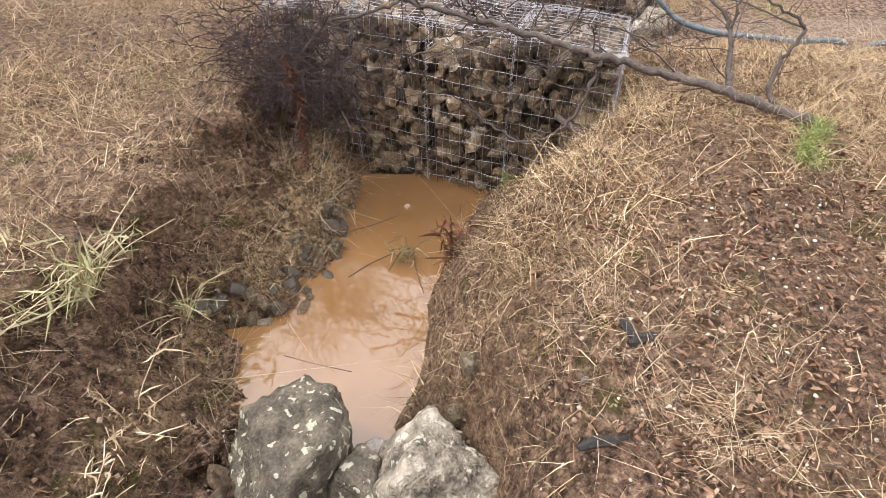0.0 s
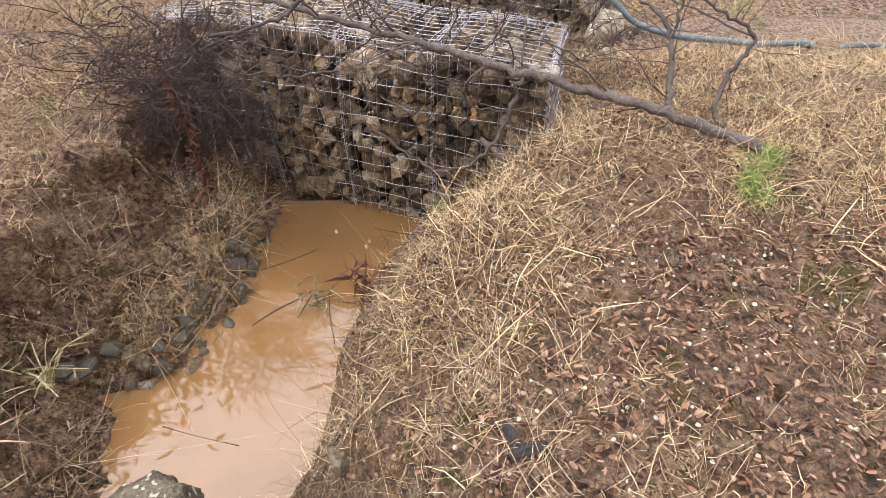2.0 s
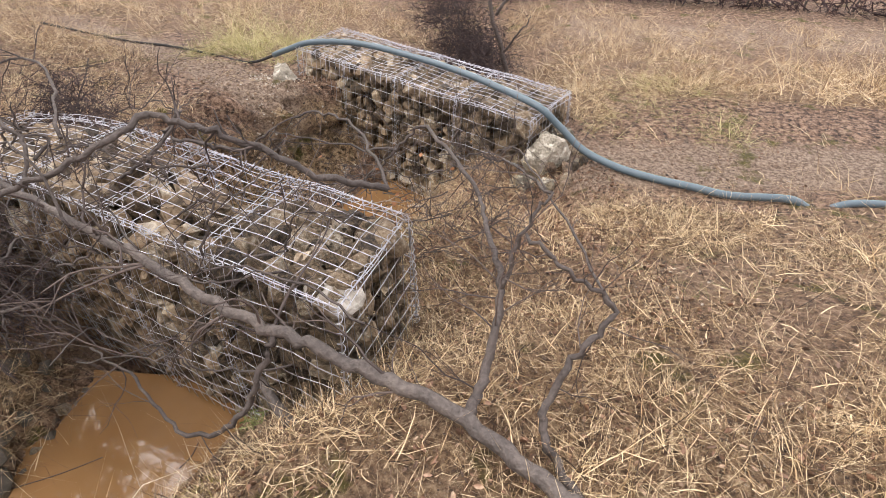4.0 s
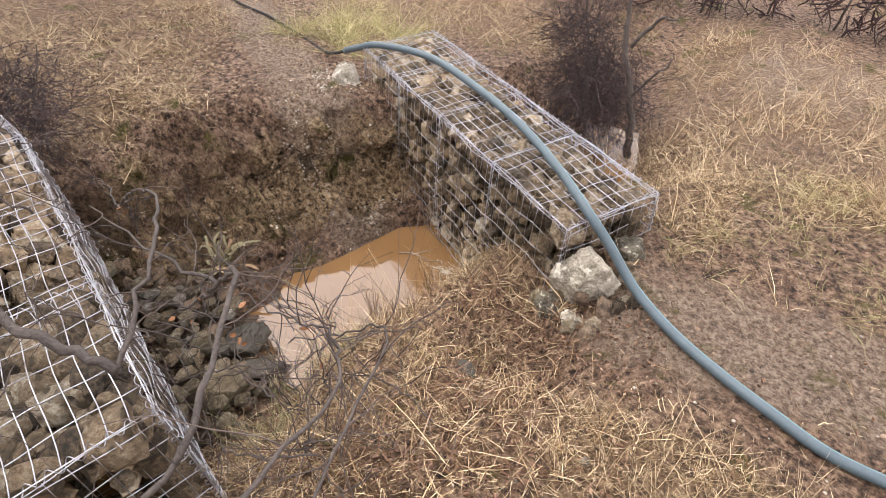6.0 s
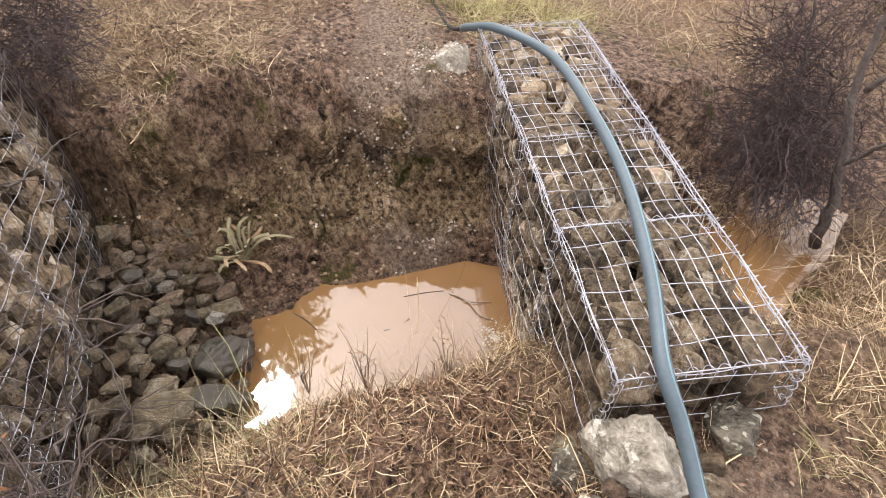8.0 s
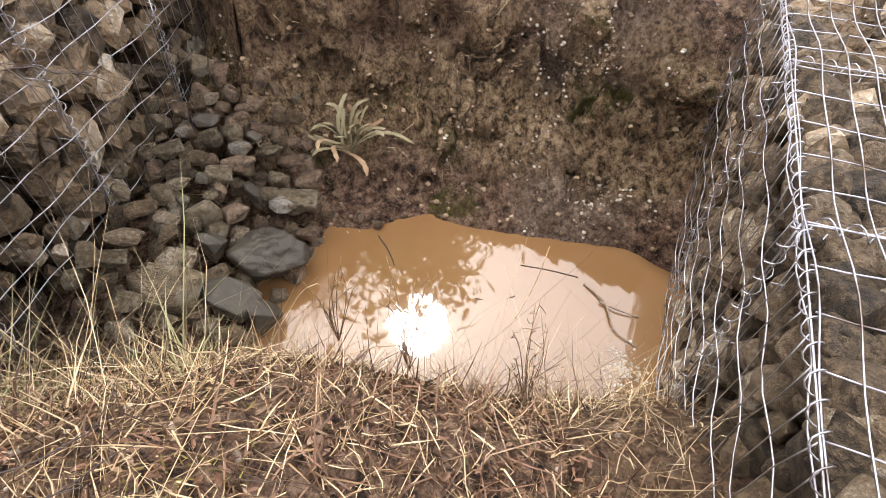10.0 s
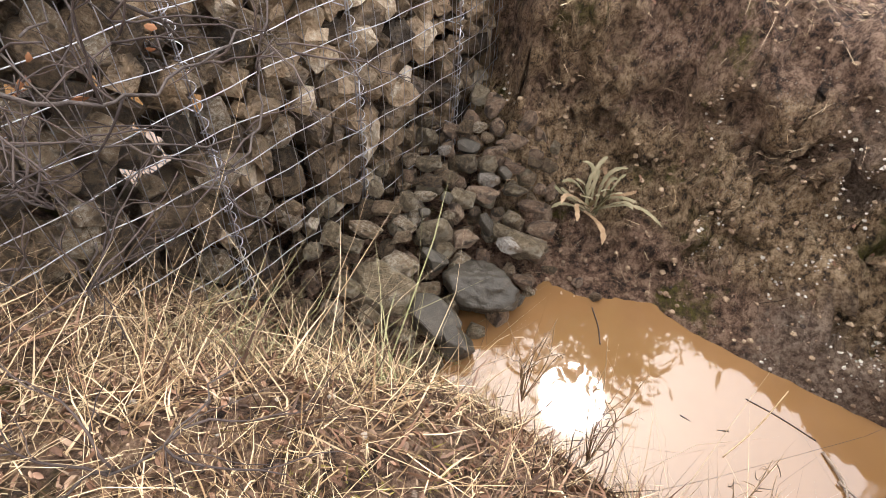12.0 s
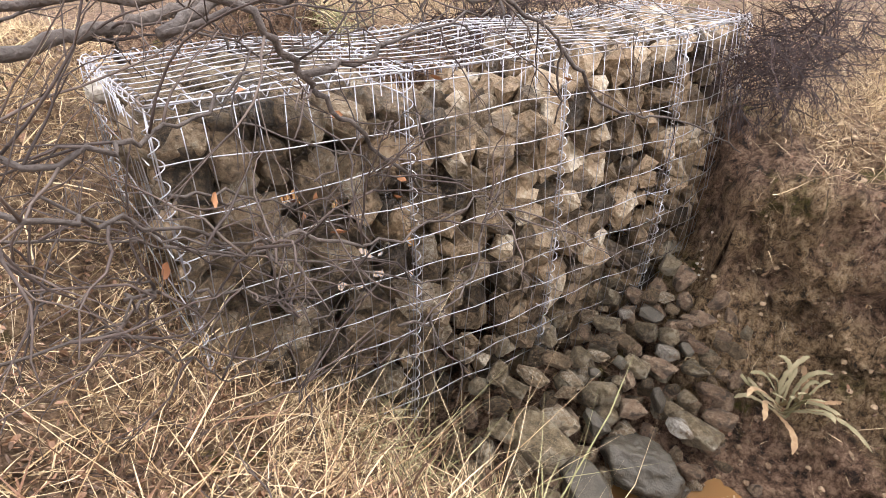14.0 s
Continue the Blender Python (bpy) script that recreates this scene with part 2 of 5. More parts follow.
def soil_material():
    m = bpy.data.materials.new("wet_soil")
    m.use_nodes = True
    nt = m.node_tree
    n, l = nt.nodes, nt.links.new
    p = n["Principled BSDF"]
    co = n.new("ShaderNodeTexCoord")

    def noise_tex(scale, detail=5, rough=0.6):
        t = n.new("ShaderNodeTexNoise")
        t.inputs["Scale"].default_value, t.inputs["Detail"].default_value, t.inputs["Roughness"].default_value = scale, detail, rough
        l(co.outputs["Object"], t.inputs["Vector"])
        return t.outputs["Fac"]

    def ramp(fac, stops):
        r = n.new("ShaderNodeValToRGB")
        els = r.color_ramp.elements
        while len(els) < len(stops):
            els.new(0.5)
        for e, (pos, col) in zip(els, stops):
            e.position, e.color = pos, (*col, 1)
        l(fac, r.inputs[0])
        return r.outputs[0]

    def blend(fac, c1, c2):
        x = n.new("ShaderNodeMixRGB")
        l(fac, x.inputs[0])
        l(c1, x.inputs[1])
        if isinstance(c2, tuple):
            x.inputs[2].default_value = (*c2, 1)
        else:
            l(c2, x.inputs[2])
        return x.outputs[0]

    def span(fac, low, high):
        r = n.new("ShaderNodeMapRange")
        r.inputs[1].default_value, r.inputs[2].default_value = low, high
        l(fac, r.inputs[0])
        return r.outputs[0]

    def added(fac, other, by):
        a = n.new("ShaderNodeMath")
        a.operation = "MULTIPLY_ADD"
        a.inputs[1].default_value = by
        l(other, a.inputs[0])
        l(fac, a.inputs[2])
        return a.outputs[0]

    kinds = n.new("ShaderNodeAttribute")
    kinds.attribute_name = "ground_kind"
    kind = n.new("ShaderNodeSeparateXYZ")
    l(kinds.outputs["Vector"], kind.inputs[0])
    base = ramp(noise_tex(24, 9, 0.75), [(0.4, (0.03, 0.017, 0.011)), (0.5, (0.25, 0.15, 0.096)), (0.6, (0.54, 0.37, 0.255))])
    warm = ramp(noise_tex(30, 6, 0.7), [(0.33, (0.05, 0.029, 0.016)), (0.5, (0.25, 0.155, 0.088)), (0.68, (0.55, 0.4, 0.25))])
    trodden = ramp(noise_tex(40, 8, 0.75), [(0.4, (0.15, 0.1, 0.068)), (0.5, (0.35, 0.25, 0.18)), (0.6, (0.54, 0.42, 0.31))])
    colour = blend(span(added(kind.outputs[0], noise_tex(5.0, 6, 0.7), 0.9), 0.6, 1.2), base, warm)
    colour = blend(span(added(kind.outputs[1], noise_tex(5.0, 6, 0.7), 0.8), 0.65, 1.05), colour, trodden)
    olive = ramp(noise_tex(30, 9, 0.78), [(0.4, (0.035, 0.023, 0.011)), (0.49, (0.35, 0.228, 0.118)), (0.6, (0.7, 0.53, 0.33))])
    colour = blend(span(added(kind.outputs[2], noise_tex(4.0, 6, 0.7), 1.0), 0.85, 1.2), colour, olive)
    moss = ramp(noise_tex(60), [(0.3, (0.06, 0.05, 0.012)), (0.7, (0.2, 0.17, 0.035))])
    colour = blend(span(noise_tex(3.3, 6, 0.65), 0.58, 0.66), colour, moss)
    vor = n.new("ShaderNodeTexVoronoi")
    vor.inputs["Scale"].default_value = 70
    l(co.outputs["Object"], vor.inputs["Vector"])
    grit = n.new("ShaderNodeMath")
    grit.operation = "LESS_THAN"
    grit.inputs[1].default_value = 0.2
    l(vor.outputs["Distance"], grit.inputs[0])
    sparse = n.new("ShaderNodeMath")
    sparse.operation = "MULTIPLY"
    l(grit.outputs[0], sparse.inputs[0])
    l(span(noise_tex(2.6), 0.5, 0.62), sparse.inputs[1])
    colour = blend(sparse.outputs[0], colour, (0.42, 0.35, 0.27))
    # soil's own grain, its dark specks doubling as shade between crumbs, put into the colour
    grain_shade = n.new("ShaderNodeMixRGB")
    grain_shade.blend_type = "MULTIPLY"
    grain_shade.inputs[0].default_value = 1.0
    l(colour, grain_shade.inputs[1])
    l(ramp(noise_tex(75, 6, 0.75), [(0.36, (0.42, 0.39, 0.36)), (0.5, (0.97, 0.96, 0.95)), (0.64, (1.0, 1.0, 1.0))]), grain_shade.inputs[2])
    colour = grain_shade.outputs[0]
    l(colour, p.inputs["Base Color"])
    p.inputs["Roughness"].default_value = 0.72
    p.inputs["Specular IOR Level"].default_value = 0.35
    bp = n.new("ShaderNodeBump")
    bp.inputs["Strength"].default_value, bp.inputs["Distance"].default_value = 1.0, 0.075
    l(noise_tex(30, 10, 0.8), bp.inputs["Height"])
    l(bp.outputs[0], p.inputs["Normal"])
    return m


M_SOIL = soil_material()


def water_material():
    m = bpy.data.materials.new("muddy_water")
    m.use_nodes = True
    n, l = m.node_tree.nodes, m.node_tree.links.new
    p = n["Principled BSDF"]
    co = n.new("ShaderNodeTexCoord")
    t = n.new("ShaderNodeTexNoise")
    t.inputs["Scale"].default_value, t.inputs["Detail"].default_value = 2.2, 4
    l(co.outputs["Object"], t.inputs["Vector"])
    r = n.new("ShaderNodeValToRGB")
    r.color_ramp.elements[0].position, r.color_ramp.elements[0].color = 0.3, (0.22, 0.118, 0.046, 1)
    r.color_ramp.elements[1].position, r.color_ramp.elements[1].color = 0.75, (0.29, 0.165, 0.072, 1)
    l(t.outputs["Fac"], r.inputs[0])
    l(r.outputs[0], p.inputs["Base Color"])
    p.inputs["Roughness"].default_value = 0.03
    p.inputs["IOR"].default_value = 1.95
    w = n.new("ShaderNodeTexNoise")
    w.inputs["Scale"].default_value = 6
    l(co.outputs["Object"], w.inputs["Vector"])
    bp = n.new("ShaderNodeBump")
    bp.inputs["Strength"].default_value, bp.inputs["Distance"].default_value = 0.03, 0.02
    l(w.outputs["Fac"], bp.inputs["Height"])
    l(bp.outputs[0], p.inputs["Normal"])
    return m


M_WATER = water_material()

# ---- mesh helpers ----
rng = np.random.default_rng(7)


def fast_mesh(name, verts, faces, mat, smooth=False):
    """verts (n, 3); faces: list of arrays (k, 3) or (k, 4)."""
    me = bpy.data.meshes.new(name)
    verts = np.asarray(verts, np.float32)
    me.vertices.add(len(verts))
    me.vertices.foreach_set("co", verts.ravel())
    loops = np.concatenate([np.asarray(f).ravel() for f in faces]).astype(np.int32)
    sizes = np.concatenate([np.full(len(f), np.asarray(f).shape[1]) for f in faces]).astype(np.int32)
    starts = np.concatenate([[0], np.cumsum(sizes)[:-1]]).astype(np.int32)
    me.loops.add(len(loops))
    me.loops.foreach_set("vertex_index", loops)
    me.polygons.add(len(sizes))
    me.polygons.foreach_set("loop_start", starts)
    me.polygons.foreach_set("loop_total", sizes)
    me.polygons.foreach_set("use_smooth", np.full(len(sizes), smooth))
    me.update(calc_edges=True)
    me.materials.append(mat)
    return me


def thing(name, label, category, group="", kind="", at=(0, 0, 0), data=None):
    ob = new(name, data)
    ob.location = at
    return tagged(ob, label, category, group, kind)


def part(name, data, parent, label="", kind=""):
    ob = new(name, data)
    ob.parent = parent
    return tagged(ob, label, "", "", kind)


class Soup:
    """Collects many small pieces into one mesh."""

    def __init__(self):
        self.v, self.q, self.t, self.n = [], [], [], 0

    def add(self, v, quads=None, tris=None):
        v = np.asarray(v, float).reshape(-1, 3)
        self.v.append(v)
        if quads is not None and len(quads):
            self.q.append(np.asarray(quads).reshape(-1, 4) + self.n)
        if tris is not None and len(tris):
            self.t.append(np.asarray(tris).reshape(-1, 3) + self.n)
        self.n += len(v)

    def mesh(self, name, mat, smooth=False):
        faces = []
        if self.q:
            faces.append(np.concatenate(self.q))
        if self.t:
            faces.append(np.concatenate(self.t))
        return fast_mesh(name, np.concatenate(self.v), faces, mat, smooth)


def tube(soup, pts, radii, sides=5):
    """A tapered tube along pts."""
    pts = np.asarray(pts, float)
    k = len(pts)
    radii = np.broadcast_to(np.asarray(radii, float), (k,))
    tan = np.gradient(pts, axis=0)
    tan /= np.linalg.norm(tan, axis=1)[:, None] + 1e-9
    ref = np.array([0.13, 0.31, 0.94]) if abs(tan[0][2]) < 0.9 else np.array([0.95, 0.2, 0.1])
    a = np.cross(tan, ref)
    a /= np.linalg.norm(a, axis=1)[:, None] + 1e-9
    b = np.cross(tan, a)
    ang = np.linspace(0, 2 * np.pi, sides, endpoint=False)
    ring = a[:, None, :] * np.cos(ang)[None, :, None] + b[:, None, :] * np.sin(ang)[None, :, None]
    v = pts[:, None, :] + ring * radii[:, None, None]
    i, j = np.meshgrid(np.arange(k - 1), np.arange(sides), indexing="ij")
    q = np.stack([i * sides + j, i * sides + (j + 1) % sides, (i + 1) * sides + (j + 1) % sides, (i + 1) * sides + j], -1).reshape(-1, 4)
    v = np.concatenate([v.reshape(-1, 3), pts[:1], pts[-1:]])
    j = np.arange(sides)
    t1 = np.stack([np.full(sides, k * sides), (j + 1) % sides, j], 1)
    t2 = np.stack([np.full(sides, k * sides + 1), (k - 1) * sides + j, (k - 1) * sides + (j + 1) % sides], 1)
    soup.add(v, q, np.concatenate([t1, t2]))


def spline(points, per=8):
    """A smooth line through points (Catmull-Rom)."""
    p = np.asarray(points, float)
    p = np.concatenate([2 * p[:1] - p[1:2], p, 2 * p[-1:] - p[-2:-1]])
    out = []
    for i in range(1, len(p) - 2):
        for s in np.linspace(0, 1, per, endpoint=False):
            out.append(0.5 * (2 * p[i] + (p[i + 1] - p[i - 1]) * s + (2 * p[i - 1] - 5 * p[i] + 4 * p[i + 1] - p[i + 2]) * s * s
                              + (3 * p[i] - p[i - 1] - 3 * p[i + 1] + p[i + 2]) * s ** 3))
    out.append(p[-2])
    return np.array(out)


LATTICE = np.random.default_rng(3).random((128, 128))


def vnoise(x, y):
    x, y = np.asarray(x, float), np.asarray(y, float)
    ix, iy = np.floor(x).astype(int), np.floor(y).astype(int)
    fx, fy = x - ix, y - iy
    fx, fy = fx * fx * (3 - 2 * fx), fy * fy * (3 - 2 * fy)
    g = lambda i, j: LATTICE[i % 128, j % 128]
    return (g(ix, iy) * (1 - fx) + g(ix + 1, iy) * fx) * (1 - fy) + (g(ix, iy + 1) * (1 - fx) + g(ix + 1, iy + 1) * fx) * fy


def fnoise(x, y, octaves=4):
    s, a, tot = 0, 1.0, 0
    for k in range(octaves):
        s = s + a * vnoise(x * 2 ** k + 17.3 * k, y * 2 ** k - 9.1 * k)
        tot += a
        a *= 0.5
    return s / tot - 0.5


# ---- the lie of the land: a gully with two check dams ----
POOL_1, POOL_2 = -0.87, -1.13
ST_Y = [-3, 0.25, 0.62, 0.95, 1.40, 1.62, 1.95, 2.12, 2.6, 3.3, 3.9, 4.12, 4.30, 4.5, 4.9, 5.6, 6.2, 7.5, 11]
ST_XL = [-0.4, -0.5, -0.8, -0.85, -0.87, -0.95, -1.02, -0.78, -0.62, -0.58, -0.45, -0.2, 0.22, 0.08, 0.04, 0.37, 0.95, 1.28, 1.2]
ST_XR = [-0.3, -0.3, 0.06, 0.1, -0.2, -0.12, -0.09, -0.09, 0.05, 0.35, 0.8, 0.72, 0.6, 0.66, 0.84, 1.02, 1.72, 1.5, 1.4]
ST_W = [0.0, -0.1, -0.72, -0.76, POOL_1, POOL_1, POOL_1, POOL_1, POOL_1, POOL_1, -1.0, -1.08, POOL_2, POOL_2, POOL_2, POOL_2, -1.0, -1.0, -0.95]
ST_DEEP = [0, 0, 0.0, 0.0, 0.1, 0.2, 0.2, 0.2, 0.2, 0.2, 0.0, 0.0, 0.08, 0.2, 0.2, 0.2, 0.08, 0.05, 0.05]
ST_ZL = [0.0, 0.0, -0.02, -0.02, -0.05, -0.07, -0.1, -0.1, -0.1, -0.1, -0.12, -0.13, -0.16, -0.18, -0.24, -0.34, -0.42, -0.66, -0.95]
ST_ZR = [0.0, 0.0, 0.0, 0.03, 0.08, 0.1, 0.13, 0.13, 0.09, -0.02, -0.2, -0.25, -0.3, -0.35, -0.42, -0.42, -0.45, -0.65, -0.9]
ST_WL = [0.6, 0.6, 0.8, 0.85, 0.7, 0.55, 0.5, 0.55, 0.7, 0.6, 0.6, 0.68, 0.68, 0.68, 0.82, 0.88, 0.8, 0.8, 1.0]
ST_WR = [0.5, 0.5, 0.35, 0.4, 0.65, 0.7, 0.7, 0.75, 0.95, 1.8, 0.7, 0.6, 0.7, 0.7, 0.65, 0.6, 0.5, 0.7, 1.0]
ST_SHELF = [0, 0, 0, 0, 0, 0, 0, 0, 0, 0, 0.02, 0.12, 0.28, 0.28, 0.1, 0.02, 0, 0, 0]


def sample(table, y):
    return np.interp(y, ST_Y, table)


def land(x, y, rough=True):
    x, y = np.asarray(x, float), np.asarray(y, float)
    wob = 0.07 * fnoise(x * 3 + 5, y * 3) if rough else 0
    xl, xr, w = sample(ST_XL, y) + wob, sample(ST_XR, y) + wob, sample(ST_W, y)
    zl, zr = sample(ST_ZL, y), sample(ST_ZR, y)
    shelf = sample(ST_SHELF, y)
    sl = (xl - shelf - x) / sample(ST_WL, y)
    sr = (x - xr) / sample(ST_WR, y)
    steep = np.clip(sl, 0, 1)
    flat = 0.06 * np.clip((xl - x) / (shelf + 0.02), 0, 1) * (shelf > 0.01)
    left = w + flat + (zl - w - flat) * (0.72 * steep + 0.28 * np.clip((sl - 0.72) / 0.2, 0, 1))
    left = left + 0.03 * np.clip(sl - 1, 0, 30)
    right = w + (zr - w) * (1 - (1 - np.clip(sr, 0, 1)) ** (1.7 - 0.45 * np.exp(-((y - 2.4) / 0.55) ** 2)))
    right = right - 0.012 * np.clip(sr - 1, 0, 60)
    inside = w - sample(ST_DEEP, y) * np.clip(np.minimum(x - xl, xr - x) / 0.16, 0, 1)
    z = np.where(x < xl, left, np.where(x > xr, right, inside))
    far = np.clip((np.hypot(x - 1, y - 4) - 9) / 30, 0, 1)
    z = z * (1 - far) + far * (-1.0 - 0.01 * (y - 4))
    # unseen hills all round, added to block low sky; steeper at -y, shading the dam
    dist = np.hypot(x - 1, y - 4)
    steep = 0.12 + 0.45 * np.clip((4 - y) / (dist + 0.1) - 0.2, 0, 1)
    z = z + steep * np.clip(dist - 12, 0, 200) * np.clip((dist - 12) / 20, 0, 1) * (0.9 + 0.5 * fnoise(x / 40 + 3, y / 40 + 8, 2))
    z = z - 0.27 * np.exp(-((x - 1.62) ** 2 + (y - 4.53) ** 2) / 0.28 ** 2)
    z = z - 0.17 * np.exp(-((x - 1.5) ** 2 + (y - 4.95) ** 2) / 0.24 ** 2)
    if rough:
        bank = np.exp(-((sl - 0.5) / 0.5) ** 2) * (sl > 0) * np.clip((y - 0.2) * 3, 0, 1)
        z = z + (0.05 + 0.2 * bank) * fnoise(x * 2.2, y * 2.2) + (0.025 + 0.16 * bank) * fnoise(x * 8, y * 8, 3) + (0.016 + 0.05 * bank) * fnoise(x * 34, y * 34, 2)
        # clods with sharp creases between them
        z = z + bank * (0.5 * np.abs(fnoise(x * 5 + 1, y * 5, 4)) + 0.28 * np.abs(fnoise(x * 15, y * 15 + 3, 3)) - 0.09)
    return z


def mossy(x, y):
    """The damp olive faces of both cut banks, 0 to 1."""
    sl = (sample(ST_XL, y) - sample(ST_SHELF, y) - x) / sample(ST_WL, y)
    return np.exp(-((sl - 0.4) / 0.32) ** 2) * (sl > 0) * np.where(y > 3.6, 0.9, 0.55) * (y < 6.2) * np.clip((y - 0.4) * 3, 0, 1)


def settle(x, y):
    """The ground's own points: land() with the undercut lip and the crumbling face pushed sideways."""
    z = land(x, y)
    sl = (sample(ST_XL, y) - sample(ST_SHELF, y) - x) / sample(ST_WL, y)
    over = np.exp(-((sl - 0.85) / 0.16) ** 2) * np.clip((y - 3.9) * 2, 0, 1) * np.clip((6.3 - y) * 2, 0, 1)
    face = np.clip(sl * 8, 0, 1) * np.clip((1.7 - sl) * 2.2, 0, 1) * (y > 0.5) * (y < 7)
    under = np.exp(-((sl - 0.72) / 0.1) ** 2) * np.clip((y - 3.9) * 2, 0, 1) * np.clip((5.6 - y) * 2, 0, 1)
    x = x - 0.11 * under * (0.55 + fnoise(x + 9, y * 3))
    x = x + 0.17 * over * (0.4 + 1.6 * np.clip(fnoise(x * 2, y * 2 + 3) + 0.3, 0, 1))
    x = x + face * (0.3 * fnoise(y * 4 + 2, z * 5 + 7, 3) + 0.17 * fnoise(y * 15, z * 15 + 1, 3))
    return x, z


def spread(dense, low, high):
    """Even steps in the middle that widen towards both ends."""
    mid = np.arange(low, high, dense)
    out = dense * 1.35 ** np.arange(1, 26)
    out = np.cumsum(out)
    out = out[out < 260]
    return np.concatenate([low - out[::-1], mid, high + out])


def cover(x, y):
    """How much dry grass grows at a place, 0 to 1."""
    xl, xr = sample(ST_XL, y), sample(ST_XR, y)
    sl, sr = (xl - sample(ST_SHELF, y) - x) / sample(ST_WL, y), (x - xr) / sample(ST_WR, y)
    g = np.full(np.shape(x), 0.0)
    right, left = x > xr, x < xl
    g[right] = 0.95
    g[right & (sr < 0.12)] = 0.4
    g[right & (sr < 0.4) & (y > 1.5) & (y < 3.2)] = 0.28
    g[right & (x > 0.6) & (y < 1.75)] = 0.5
    g[right & (x < 1.95) & (y > 3.7) & (y < 4.95)] = 0.3
    g[right & (y < 1.45) & (x < 0.6)] = 0.45
    g[right & (x > 1.95) & (y > 4.35) & (y < 5.6)] = 0.3
    g[right & (x > 2.3) & (y > 5.3) & (y < 6.1)] = 0.1
    g[left & (sl < 1.05)] = 0.65
    g[left & (sl < 0.95) & (y > 3.7) & (y < 6.0)] = 0.13
    g[left & (sl < 1.0) & (y < 2.1) & (y > 0.3)] = 0.34
    g[left & (sl >= 1.0)] = 0.8
    g[left & (sl >= 1.05) & (y < 1.7)] = 0.5
    g[left & (y > 5.3) & (y < 7.6) & (x > -1.0 - 0.5 * (y - 5.3)) & (x < xl + 0.1)] = 0.08
    g[(y > 3.3) & (y < 4.35) & (x > xl) & (x < xr + 0.1)] = 0.05
    g[(y > 9.55 - 0.108 * x) & (y < 11.0) & (x > -0.3)] *= 0.15
    g = g * (1 - 0.85 * trodden(x, y))
    patch = np.clip(0.8 + 2.0 * fnoise(x * 1.7 + 3, y * 1.7), 0.45, 1.3)
    return np.clip(g * patch, 0, 1)


def trodden(x, y):
    """The bare worn path past the lower dam, 0 to 1."""
    up = np.exp(-((x - 0.08 + 1.45 * (y - 5.43)) / 0.46) ** 2) * np.clip((y - 5.05) * 3, 0, 1) * np.clip((9 - y) / 2, 0, 1) * (x < sample(ST_XL, y) + 0.1)
    near = np.exp(-((y - 4.95 - 0.1 * (x - 2.3)) / 0.33) ** 2) * np.clip((x - 1.75) * 4, 0, 1) * np.clip((6 - x) / 2, 0, 1)
    far = 0.62 * np.exp(-((y - 8.5) / 0.9) ** 2) * np.clip((x - 1.7) * 1.5, 0, 1)
    return np.clip(up + near + far, 0, 1)


def build_ground():
    xs, ys = spread(0.018, -2.0, 2.6), spread(0.018, 0.5, 6.8)
    gx, gy = np.meshgrid(xs, ys, indexing="ij")
    gx, gz = settle(gx, gy)
    nx, ny = len(xs), len(ys)
    i, j = np.meshgrid(np.arange(nx - 1), np.arange(ny - 1), indexing="ij")
    q = np.stack([i * ny + j, (i + 1) * ny + j, (i + 1) * ny + j + 1, i * ny + j + 1], -1).reshape(-1, 4)
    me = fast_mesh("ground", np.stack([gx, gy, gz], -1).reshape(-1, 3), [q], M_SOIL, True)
    fx, fy = gx.ravel(), gy.ravel()
    kind = me.attributes.new("ground_kind", "FLOAT_VECTOR", "POINT")
    kind.data.foreach_set("vector", np.stack([cover(fx, fy), trodden(fx, fy), mossy(fx, fy)], -1).astype(np.float32).ravel())
    thing("ground", "wet brown gully soil with moss and litter", "ground", kind="structure", data=me)


build_ground()


def build_water(name, label, z, low, high):
    xs, ys = np.arange(low[0], high[0], 0.08), np.arange(low[1], high[1], 0.08)
    gx, gy = np.meshgrid(xs, ys, indexing="ij")
    ny = len(ys)
    i, j = np.meshgrid(np.arange(len(xs) - 1), np.arange(ny - 1), indexing="ij")
    q = np.stack([i * ny + j, (i + 1) * ny + j, (i + 1) * ny + j + 1, i * ny + j + 1], -1).reshape(-1, 4)
    me = fast_mesh(name, np.stack([gx, gy, np.full_like(gx, z)], -1).reshape(-1, 3), [q], M_WATER, True)
    thing(name, label, "water", kind="structure", data=me)


build_water("water_1", "still muddy orange-brown pool above the stone dam", POOL_1, (-1.5, 1.0), (0.7, 3.45))
build_water("water_2", "still muddy orange-brown pool between two stone dams", POOL_2, (-0.2, 4.22), (1.4, 5.8))
build_water("water_3", "muddy runoff below the lower stone dam", -0.985, (0.6, 5.95), (2.2, 7.4))

# ---- stones ----


